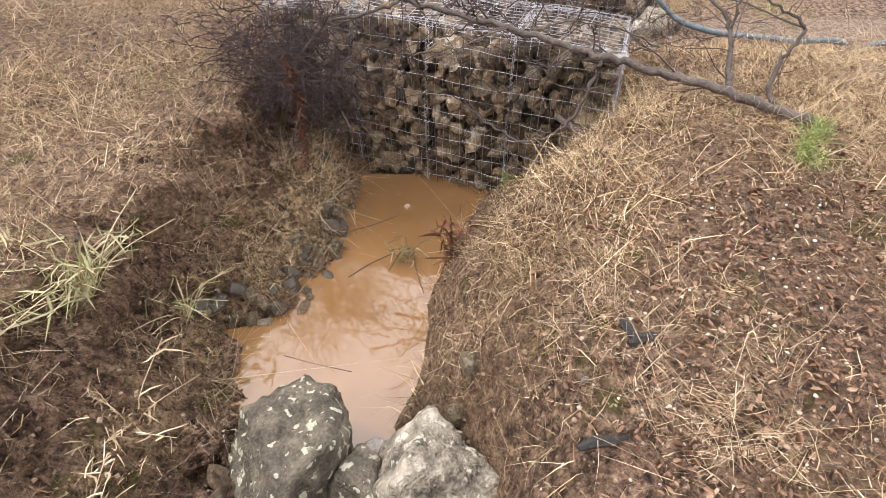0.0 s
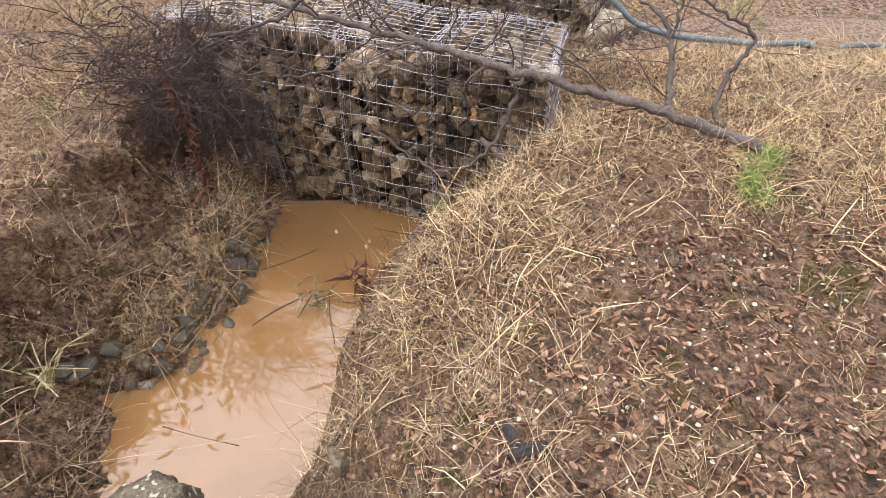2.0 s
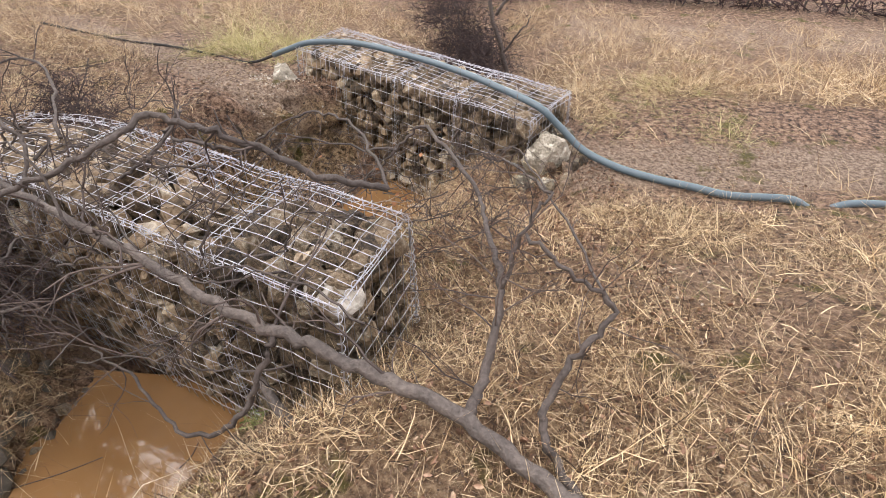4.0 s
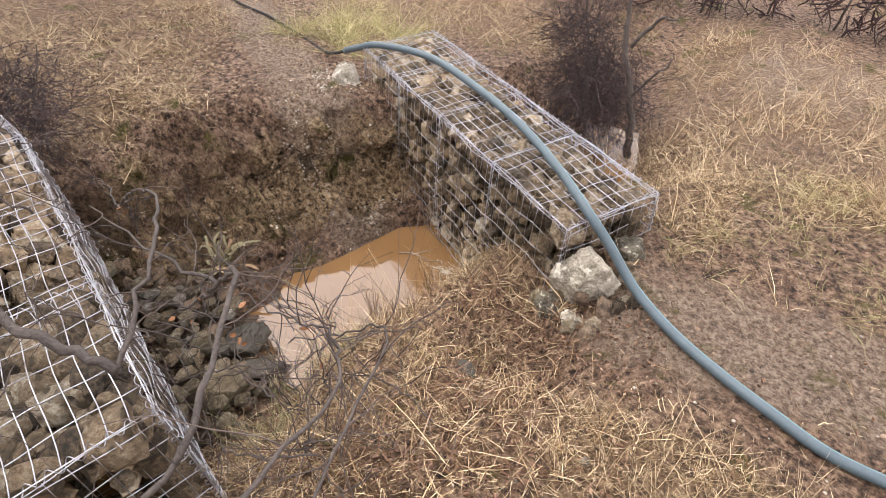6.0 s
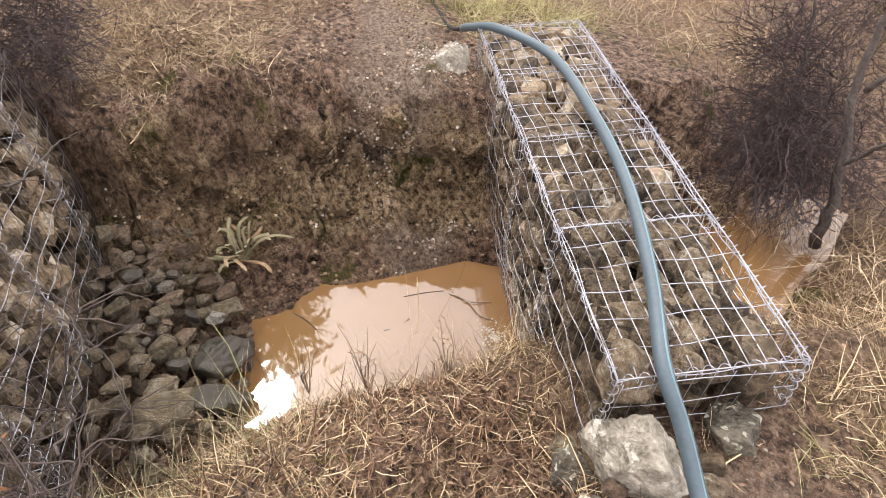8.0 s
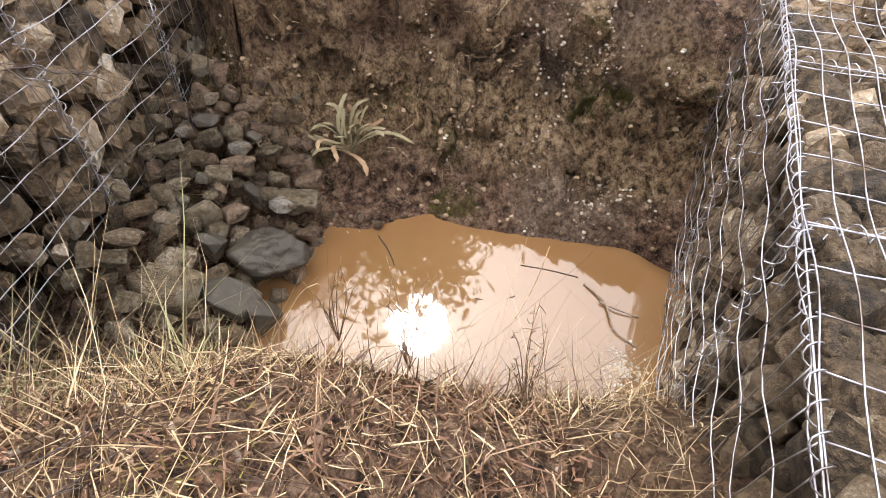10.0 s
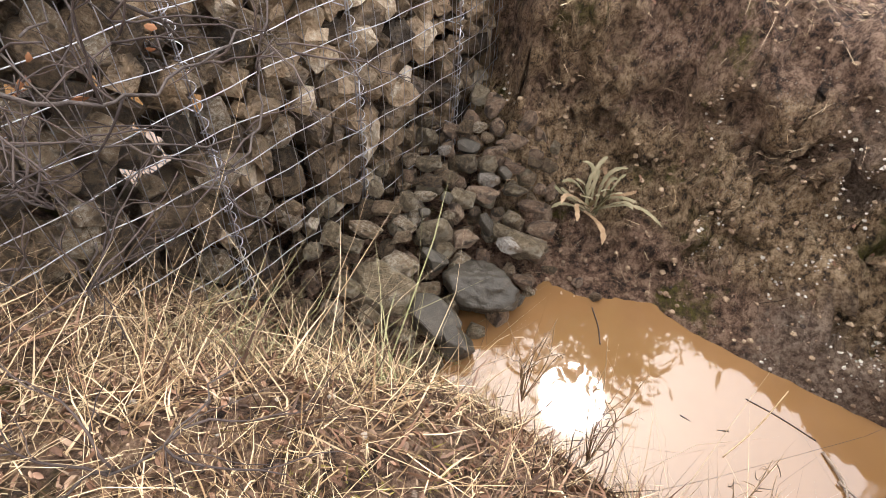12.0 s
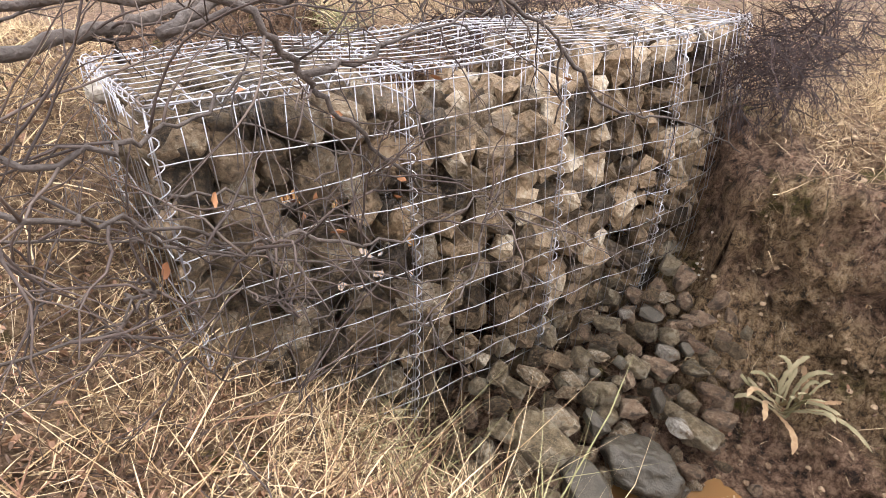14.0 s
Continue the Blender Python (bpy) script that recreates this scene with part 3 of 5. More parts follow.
def rock_mesh(name, seed, mat, corners=15, squash=(1, 1, 1), wear=0.03):
    """An angular broken stone about 1 m across: the hull of a few corners, with worn edges."""
    r = np.random.default_rng(seed)
    dirs = []
    while len(dirs) < corners:
        d = r.normal(size=3)
        d /= np.linalg.norm(d)
        if all(d @ e < 0.86 for e in dirs) or r.random() < 0.02:
            dirs.append(d)
    bm = bmesh.new()
    for d in dirs:
        blocky = np.sum(np.abs(d) ** 3.2) ** (-1 / 3.2)
        bm.verts.new(d * blocky * 0.47 * r.uniform(0.86, 1.08) * np.array(squash))
    hull = bmesh.ops.convex_hull(bm, input=bm.verts)
    bmesh.ops.delete(bm, geom=[g for g in hull["geom_interior"] if isinstance(g, bmesh.types.BMVert)], context="VERTS")
    bmesh.ops.dissolve_limit(bm, angle_limit=radians(14), verts=bm.verts, edges=bm.edges)
    bmesh.ops.bevel(bm, geom=bm.edges[:], offset=wear, segments=2, profile=0.5, affect="EDGES", clamp_overlap=True)
    bmesh.ops.triangulate(bm, faces=bm.faces)
    bm.verts.index_update()
    v = np.array([q.co[:] for q in bm.verts])
    tris = np.array([[q.index for q in f.verts] for f in bm.faces])
    bm.free()
    v += np.array([np.array(noise.noise_vector(Vector(p * 4.0) + Vector((seed, 0, 0)))) for p in v]) * 0.022
    return fast_mesh(name, v, [tris], mat)


STONES = [rock_mesh("stone", 40 + k, M_STONE, int(rng.integers(10, 17)), (1, rng.uniform(0.75, 1), rng.uniform(0.6, 0.95))) for k in range(16)]
FILL = [rock_mesh("stone_fill", 40 + k, M_STONE, 11, (1, rng.uniform(0.75, 1), rng.uniform(0.6, 0.95)), 0.0) for k in range(14)]
FILL_V = [np.array([v.co[:] for v in m.vertices]) for m in FILL]
FILL_F = [np.array([p.vertices[:] for p in m.polygons]) for m in FILL]


def turn(r):
    return np.array(Euler(r.uniform(0, 6.28, 3)).to_matrix())


def put_stone(soup, r, at, size):
    k = int(r.integers(len(FILL)))
    soup.add(FILL_V[k] @ turn(r).T * size + at, tris=FILL_F[k])


def build_gabion(name, label, origin, along, length, depth, height, seams, seed, fill, bend, nearest, skew=0.0):
    """A welded wire basket filled with broken stone. fill(s): how far the stones stay below the lid; bend(s): how far the wall bows."""
    r = np.random.default_rng(seed)
    d = np.array([*along, 0.0])
    d /= np.linalg.norm(d)
    nv = np.array([-d[1], d[0], 0.0])
    if nv[1] < 0:
        nv = -nv
    o = np.array(origin)
    ob = thing(name, label, "gabion", "stone check dams", at=origin)

    def place(s, q, z):
        """From along, across and below the lid to world, from the thing's origin."""
        s, q, z = np.broadcast_arrays(np.asarray(s, float), np.asarray(q, float), np.asarray(z, float))
        belly = 0.035 * np.sin(np.clip(-z / height, 0, 1) * 3.1)
        qq = q + bend(s) + belly * np.where(q < depth / 2, -1, 1) * np.clip(np.abs(q - depth / 2) / (depth / 2), 0, 1)
        s = s - skew * (1 - q / depth) * np.clip(1 - 2 * s / length, 0, 1)
        return s[..., None] * d + qq[..., None] * nv + z[..., None] * np.array([0, 0, 1.0])

    # stones: single pieces on the faces that the walk passes, the rest joined
    pieces = []
    step = 0.094
    for s in np.arange(0.05, length - 0.02, step):
        for z in np.arange(0.04, height, step * 0.82):
            for q in np.arange(0.045, depth, step * 1.12):
                edge = min(q, depth - q, s, length - s)
                below = z - fill(s)
                if below < 0.0:
                    continue
                if edge > 0.11 and below > 0.2:
                    continue
                size = r.choice([0.09, 0.12, 0.155, 0.2], p=[0.25, 0.35, 0.28, 0.12])
                hold = 0.43 * size
                pos = place(np.clip(s + r.uniform(-0.03, 0.03), hold, length - hold), np.clip(q + r.uniform(-0.02, 0.02), hold, depth - hold),
                            -max(z + r.uniform(-0.03, 0.03), hold + 0.004))
                pieces.append((nearest(s, q, z) + r.uniform(0, 0.15), pos, size))
    for s in np.arange(0.06, length - 0.03, 0.088):
        for q in np.arange(0.055, depth - 0.03, 0.088):
            size = r.uniform(0.115, 0.195)
            z = max(fill(s) + r.uniform(0, 0.02), 0.4 * size)
            pieces.append((nearest(s, q, 0) + r.uniform(0, 0.1), place(np.clip(s + r.uniform(-0.02, 0.02), 0.06, length - 0.06), np.clip(q + r.uniform(-0.02, 0.02), 0.06, depth - 0.06), -z), size))
    pieces.sort(key=lambda e: e[0])
    rest = Soup()
    for k, (_, pos, size) in enumerate(pieces):
        if k < 300:
            st = part("stone", STONES[int(r.integers(len(STONES)))], ob)
            st.location = pos
            st.rotation_euler = r.uniform(0, 6.28, 3)
            f = r.uniform(0.8, 1.15, 3) * size
            st.scale = f
        else:
            put_stone(rest, r, pos, size * r.uniform(0.8, 1.15, 3))
    part("stone_fill", rest.mesh("stone_fill", M_STONE_STUFF), ob, "broken brown and grey stones packed behind the wire", "stuff")

    # wire mesh panels
    cell_s, cell_z, rad = 0.053, 0.1, 0.0017

    def wires(pname, lines, plabel=""):
        sp = Soup()
        for ln in lines:
            upright = abs(ln[-1][2] - ln[0][2]) > 0.5
            tube(sp, ln, 0.0013 if upright else rad, 5)
        part(pname, sp.mesh(pname, M_WIRE, True), ob, plabel)

    zz = np.linspace(0, -height, 12)
    ss = np.linspace(0, length, 40)
    sag = lambda s: 0.02 * np.sin(np.asarray(s) * 9 + seed)
    for pname, q0 in (("front_mesh", -0.012), ("back_mesh", depth + 0.012)):
        lines = []
        for z in np.arange(-0.02, -height, -cell_z):
            lines.append(place(ss, q0 + 0.006 * np.sin(ss * 23 + z * 31), z + 0.008 * np.sin(ss * 7 + z * 40)))
        for s in np.arange(0, length + 0.01, cell_s):
            lines.append(place(s + 0.006 * np.sin(zz * 9 + s * 50), q0 + 0.004 * np.sin(zz * 23 + s * 31), zz))
        wires(pname, lines, "galvanised welded wire mesh face")
    for pname, s0 in (("end_mesh", -0.012), ("end_mesh", length + 0.012)):
        lines = []
        qq = np.linspace(0, depth, 10)
        for z in np.arange(-0.02, -height, -cell_z):
            lines.append(place(s0, qq, z + 0.01 * np.sin(qq * 11 + z * 30)))
        for q in np.arange(0, depth + 0.01, cell_s):
            lines.append(place(s0 + 0.012 * np.sin(zz * 5 + q * 9), q, zz))
        wires(pname, lines)
    lines = []
    qq = np.linspace(-0.012, depth + 0.012, 12)
    for s in np.arange(0, length + 0.01, cell_z):
        lines.append(place(s + 0.006 * np.sin(qq * 20 + s * 9), qq, 0.006 + sag(s) * 0.5))
    for q in np.arange(-0.01, depth + 0.02, cell_s):
        lines.append(place(ss, q + 0.004 * np.sin(ss * 17), 0.009 + sag(ss) * 0.5))
    wires("lid_mesh", lines, "galvanised wire mesh lid")
    # lacing spirals down the faces and along the edges of the lid
    def spiral(a, b):
        a, b = np.asarray(a), np.asarray(b)
        long = np.linalg.norm(b - a)
        turns = long / 0.045
        k = int(turns * 9)
        u = np.linspace(0, 1, k)
        ax = (b - a) / long
        e1 = np.cross(ax, [0.3, 0.5, 0.8])
        e1 /= np.linalg.norm(e1)
        e2 = np.cross(ax, e1)
        ph = u * turns * 2 * np.pi
        sp = Soup()
        tube(sp, a + (b - a) * u[:, None] + 0.013 * (np.cos(ph)[:, None] * e1 + np.sin(ph)[:, None] * e2), 0.0016, 4)
        tube(sp, a + (b - a) * np.linspace(0, 1, 8)[:, None], 0.0022, 5)
        part("lacing_spiral", sp.mesh("lacing_spiral", M_WIRE, True), ob)
    edges = np.array([0.0, *seams, length])
    for q0 in (-0.014, depth + 0.014):
        for s in edges:
            spiral(place(s, q0, 0.0), place(s, q0, -height * 0.5))
            spiral(place(s, q0, -height * 0.5), place(s, q0, -height))
        for s1, s2 in zip(edges[:-1], edges[1:]):
            spiral(place(s1, q0, 0.004), place(s2, q0, 0.004))
    for s in edges:
        spiral(place(s, -0.01, 0.006), place(s, depth + 0.01, 0.006))
    # inner panels that divide the basket
    for s in edges[1:-1]:
        lines = [place(s, np.linspace(0.01, depth - 0.01, 5), z) for z in np.arange(-0.05, -height, -cell_z)]
        lines += [place(s, q, np.linspace(-0.01, -height + 0.01, 5)) for q in np.arange(0.03, depth, cell_s)]
        wires("inner_mesh", lines)
    return ob, place


def fill_upper(s):
    dip = np.exp(-((s - 0.84) / 0.26) ** 2) * 0.2
    return 0.035 + dip


gabion_a, place_a = build_gabion("gabion", "stone-filled wire gabion with a slumped notch under dead branches", (0.885, 2.93, 0.22), (-0.92, 0.39), 2.12, 0.51, 1.12, (0.56, 1.07, 1.58), 11, fill_upper,
                                 lambda s: -0.35 * np.clip(s - 1.5, 0, 9) ** 2, lambda s, q, z: min(abs(0.51 - q), abs(q), z + 0.03) + 0.2 * s, 0.055)
gabion_b, place_b = build_gabion("gabion", "stone-filled wire gabion with a pipe laid over its lid", (1.655, 5.035, -0.18), (-0.85, 0.525), 2.18, 0.52, 1.1, (0.6, 1.14, 1.66), 23, lambda s: 0.02,
                                 lambda s: 0.0 * s, lambda s, q, z: min(q + 0.05, z) + 0.3 * s)


# ---- boulders and loose stones ----


def boulder_mesh(name, seed, mat, size, cuts=11):
    r = np.random.default_rng(seed)
    bm = bmesh.new()
    bmesh.ops.create_icosphere(bm, subdivisions=5, radius=1)
    d = np.array([v.co[:] for v in bm.verts])
    tris = np.array([[v.index for v in f.verts] for f in bm.faces])
    bm.free()
    nrm = r.normal(size=(cuts, 3))
    nrm /= np.linalg.norm(nrm, axis=1)[:, None]
    off = r.uniform(0.3, 0.45, cuts)
    k = d @ nrm.T
    cut = np.where(k > 0.05, off / np.maximum(k, 0.05), 9)
    rad = -np.log(np.sum(np.exp(-cut * 110), axis=1)) / 110
    rad = np.minimum(rad, 0.5 * np.sum(np.abs(d) ** 2.8, axis=1) ** (-1 / 2.8))
    rad += np.array([0.03 * noise.fractal(Vector(p * 3.4) + Vector((seed, 0, 0)), 0.6, 2.1, 8) for p in d])
    rad += np.array([-0.05 * abs(noise.noise(Vector(p * 3.1) + Vector((0, seed, 0)))) for p in d])
    return fast_mesh(name, d * rad[:, None] * np.array(size), [tris], mat, True)


def put_boulder(label, seed, mat, at, size, spin=0, cuts=11):
    ob = thing("boulder", label, "boulder", data=boulder_mesh("boulder", seed, mat, size, cuts), at=at)
    ob.rotation_euler = (0, 0, radians(spin))
    return ob


put_boulder("dark grey boulder with pale lichen patches beside the pool", 3, M_BOULDER, (-0.56, 1.06, -0.7), (0.54, 0.7, 0.76), 8, 11)
put_boulder("pale grey boulder with a dark wet underside", 8, M_BOULDER_PALE, (-0.06, 0.95, -0.56), (0.53, 0.54, 0.62), 20, 10)
put_boulder("small blue-grey stone wedged between two boulders", 5, M_BOULDER, (-0.3, 0.94, -0.66), (0.24, 0.42, 0.42), 10, 9)
put_boulder("reddish stone wedged behind two boulders", 12, M_PALE, (-0.25, 1.17, -0.74), (0.26, 0.24, 0.22), 40)
put_boulder("pale weathered boulder under the pipe by the gabion", 21, M_BOULDER_PALE, (1.78, 5.02, -0.41), (0.33, 0.29, 0.3), 15)
put_boulder("brown boulder at the foot of the gabion", 22, M_BOULDER, (1.68, 4.93, -0.6), (0.22, 0.2, 0.22), 70)
put_boulder("brown boulder at the foot of the gabion", 24, M_BOULDER_PALE, (1.82, 4.86, -0.56), (0.2, 0.17, 0.17), 120)
put_boulder("grey stone sunk in the bank beside the gabion", 25, M_BOULDER, (1.9, 5.32, -0.43), (0.24, 0.2, 0.18), 200)
put_boulder("grey boulder at the far end of the lower gabion", 26, M_BOULDER_PALE, (-0.3, 6.06, -0.46), (0.22, 0.3, 0.36), 33)
put_boulder("pale flat stone on top of the gabion fill", 31, M_PALE, (0.885, 3.02, 0.165), (0.22, 0.16, 0.075), -35, 8)

r_p = np.random.default_rng(5)


def loose(label, mat_meshes, at, size, group, spin=None, name="stone"):
    ob = thing(name, label, "stone", group, data=mat_meshes[int(r_p.integers(len(mat_meshes)))], at=at)
    ob.rotation_euler = r_p.uniform(0, 6.28, 3) if spin is None else spin
    ob.scale = np.broadcast_to(np.asarray(size, float), (3,))
    return ob


PALES = [rock_mesh("pale_stone", 90 + k, M_PALE, 13, (1, 0.85, 0.65)) for k in range(4)]
DARKS = [rock_mesh("dark_stone", 110 + k, M_DARK, 14, (1, 0.9, 0.8)) for k in range(5)]
ROUNDS = [boulder_mesh("dark_stone", 150 + k, M_DARK, (1, 0.95, 0.9), 14) for k in range(2)]
TANS, OLIVES, MUDS = ([rock_mesh("brown_stone", 130 + 9 * i + k, m, int(r_p.integers(11, 16)), (1, r_p.uniform(0.7, 0.95), r_p.uniform(0.5, 0.8))) for k in range(5)] for i, m in enumerate((M_TAN, M_OLIVE, M_STONE)))
BROWNS = MUDS + TANS + OLIVES
PILE = "stones tumbled behind the gabion"


def heap(x, y):
    """The face of the tumbled pile, leaning from the dam down to the water."""
    return 1.38 - 0.434 * x - 0.529 * y


def tumble(label, source, rows):
    """Stones on the face of the pile: place, width and height of each."""
    for x, y, w, h in rows:
        small = min(w, h)
        loose(label, source, (x, y, heap(x, y) - 0.3 * small), (1.18 * w, 1.1 * (w * h) ** 0.5, 1.18 * h), PILE, (r_p.uniform(-0.3, 0.3), r_p.uniform(-0.3, 0.3), r_p.uniform(-0.4, 0.4) + 1.5))


tumble("large dark rounded stone in the tumbled pile", ROUNDS, [(0.2, 4.28, 0.25, 0.24)])
tumble("large flat brown slab in the tumbled pile", OLIVES, [(0.38, 3.98, 0.27, 0.16)])
tumble("dark angular wet stone at the water's edge", DARKS, [(0.38, 4.16, 0.19, 0.16), (0.42, 4.24, 0.15, 0.14), (0.22, 4.12, 0.1, 0.08)])
tumble("dark wet stone in the tumbled pile", DARKS, [(-0.22, 4.13, 0.1, 0.066), (-0.2, 4.28, 0.055, 0.055), (0.01, 4.11, 0.045, 0.063), (0.02, 4.26, 0.05, 0.12), (0.2, 4.41, 0.07, 0.06), (0.1, 4.05, 0.045, 0.045)])
tumble("pale quartz-veined stone in the tumbled pile", PALES, [(-0.15, 4.23, 0.08, 0.075), (0.03, 4.35, 0.095, 0.085), (-0.15, 4.06, 0.05, 0.053)])
tumble("tan-brown stone in the tumbled pile", TANS, [(-0.27, 4.24, 0.074, 0.056), (-0.24, 4.31, 0.093, 0.056), (-0.22, 4.42, 0.05, 0.076), (-0.09, 4.22, 0.13, 0.083), (0.1, 4.2, 0.12, 0.092), (-0.14, 4.4, 0.1, 0.062),
                                                      (-0.09, 4.45, 0.118, 0.074), (0.13, 4.42, 0.083, 0.054), (0.46, 4.07, 0.073, 0.058), (-0.31, 4.26, 0.075, 0.05)])
tumble("olive-grey stone in the tumbled pile", OLIVES, [(-0.08, 4.02, 0.097, 0.08), (-0.16, 4.14, 0.083, 0.095), (-0.2, 4.21, 0.091, 0.073), (-0.16, 4.33, 0.117, 0.061), (-0.03, 4.16, 0.093, 0.117), (0.09, 3.99, 0.072, 0.088),
                                                       (0.12, 4.1, 0.118, 0.124), (0.17, 4.07, 0.066, 0.066), (-0.06, 4.34, 0.067, 0.067), (-0.01, 4.41, 0.158, 0.134), (0.01, 4.31, 0.071, 0.05),
                                                       (0.49, 4.09, 0.094, 0.083), (0.44, 3.89, 0.101, 0.091), (0.32, 3.86, 0.103, 0.072), (0.06, 4.13, 0.05, 0.05), (0.49, 3.98, 0.092, 0.071)])
tumble("brown stone in the tumbled pile", MUDS, [(-0.07, 4.09, 0.093, 0.093), (-0.31, 4.38, 0.064, 0.064), (0.04, 4.04, 0.09, 0.062), (-0.01, 4.03, 0.114, 0.055), (0.15, 3.93, 0.103, 0.086), (0.17, 4.0, 0.087, 0.065),
                                                (0.22, 4.0, 0.081, 0.054), (0.29, 4.02, 0.15, 0.102), (-0.28, 4.1, 0.072, 0.084), (-0.29, 4.19, 0.055, 0.05), (-0.24, 4.37, 0.063, 0.063), (0.25, 3.89, 0.116, 0.063),
                                                (-0.05, 4.29, 0.048, 0.06), (0.0, 4.21, 0.04, 0.07), (0.5, 4.16, 0.063, 0.063), (0.52, 4.21, 0.053, 0.045), (-0.01, 4.46, 0.073, 0.073), (0.04, 4.51, 0.061, 0.05),
                                                (0.4, 3.84, 0.091, 0.071), (-0.31, 4.15, 0.073, 0.061)])
# a second layer under them, and the stones that run on behind along the dam
for x in np.arange(-0.45, 0.62, 0.085):
    for y in np.arange(3.78, 4.46, 0.085):
        if y < 3.72 - 0.42 * x + 0.1 or y > 4.5 - 0.45 * max(0.0, x):
            continue
        deep = 0.075 if x > -0.3 and y > 3.85 else 0.03
        loose("brown stone in the tumbled pile", BROWNS, (x + r_p.uniform(-0.03, 0.03), y + r_p.uniform(-0.03, 0.03), heap(x, y) - deep - r_p.uniform(0, 0.02)), r_p.uniform(0.08, 0.125) * r_p.uniform(0.8, 1.2, 3), PILE)
# stones along the water's edge of the upper pool and round the boulders
for k in range(80):
    y = r_p.uniform(1.95, 3.3)
    x = float(sample(ST_XL, y)) - r_p.uniform(-0.05, 0.2)
    loose("dark shoreline stone by the muddy pool", DARKS if r_p.random() < 0.6 else BROWNS, (x, y, float(land(x, y)) + 0.015), r_p.uniform(0.06, 0.14) * r_p.uniform(0.7, 1.2, 3), "shoreline stones")
for x, y in ((-0.85, 1.0), (-0.8, 0.86), (-0.9, 1.12), (-0.72, 0.78), (-0.14, 1.22), (-0.02, 1.27), (0.05, 1.2), (-0.38, 1.2), (-0.95, 0.9), (-0.3, 1.3), (0.1, 1.3)):
    loose("small brown stone beside the boulders", BROWNS, (x, y, float(land(x, y)) + 0.03), r_p.uniform(0.09, 0.16), "stones beside the boulders")
for k in range(14):
    x, y = r_p.uniform(1.75, 2.05), r_p.uniform(4.75, 5.3)
    loose("brown stone sunk in the trodden bank", BROWNS, (x, y, float(land(x, y)) + 0.0), r_p.uniform(0.07, 0.16), "stones by the pipe")
for x, y, z, sz in ((1.58, 4.97, -0.62, 0.16), (1.62, 4.86, -0.74, 0.17), (1.76, 4.82, -0.68, 0.16), (1.54, 4.9, -0.78, 0.15), (1.9, 5.0, -0.5, 0.15), (1.8, 4.92, -0.45, 0.12), (1.7, 4.98, -0.52, 0.14), (1.68, 4.78, -0.8, 0.15), (1.95, 5.1, -0.42, 0.13)):
    loose("angular stone packed at the foot of the gabion", BROWNS, (x, y, z), sz, "stones at the gabion's foot")
for x, y in ((0.06, 4.69), (0.0, 4.62), (0.1, 4.45)):
    loose("brown stone at the edge of the lower pool", BROWNS, (x, y, POOL_2 + 0.015), r_p.uniform(0.05, 0.08), "stones by the lower pool")
for x, y, sz in ((2.06, 4.06, 0.045), (1.62, 2.3, 0.035), (0.42, 1.02, 0.03), (1.12, 1.7, 0.035)):
    loose("pale stone lying in the dry grass", PALES, (x, y, float(land(x, y)) + 0.015), sz, "pale stones")
loose("slate-grey flat stone in the dry grass", DARKS, (1.5, 4.32, float(land(1.5, 4.32)) + 0.01), (0.13, 0.1, 0.04), "flat slate stones", (0.05, 0.1, 0.4))

# ---- the pipe ----
pipe = thing("water_pipe", "blue-grey plastic water pipe laid over the gabion", "pipe")
line = [(-3.4, 7.5), (-2.2, 6.95), (-1.64, 6.76), (-1.12, 6.55), (-0.7, 6.36)]
pts = [(x, y, float(land(x, y)) + 0.012) for x, y in line]
pts += [(-0.32, 6.2, -0.22), (-0.08, 6.17, -0.135), (0.31, 6.16, -0.13), (0.78, 5.92, -0.13), (1.16, 5.66, -0.13), (1.48, 5.37, -0.13), (1.7, 5.13, -0.13), (1.84, 5.07, -0.23), (2.0, 4.99, -0.35)]
pts += [(x, y, float(land(x, y)) + 0.03) for x, y in ((2.2, 4.86), (2.4, 4.74), (2.6, 4.63), (2.8, 4.55), (3.1, 4.51))]
# sinks under the soil of the path for a stretch
pts += [(x, y, float(land(x, y)) - 0.03) for x, y in ((3.25, 4.525), (3.34, 4.53))]
pts += [(x, y, float(land(x, y)) + 0.02) for x, y in ((3.5, 4.55), (3.9, 4.58), (4.6, 4.6), (6.5, 4.9))]
curve_pts = spline(pts, 12)
sp = Soup()
cut_at = int(np.argmin(np.abs(curve_pts[:, 0] + 0.45)))
hose, curve_pts = curve_pts[:cut_at + 1], curve_pts[cut_at:]
tube(sp, curve_pts, 0.0225, 16)
part("tube", sp.mesh("tube", M_PIPE, True), pipe)
sp = Soup()
tube(sp, curve_pts + np.array([0.007, 0.005, 0.0188]), 0.0042, 6)
part("stripe", sp.mesh("stripe", M_STRIPE, True), pipe, "pale blue-green stripe along the pipe")

hose_ob = thing("black_hose", "thin black hose lying in dry grass", "hose")
sp = Soup()
tube(sp, hose, 0.011, 10)
part("tube", sp.mesh("tube", M_CHAR, True), hose_ob)

# ---- dead wood ----
r_w = np.random.default_rng(19)


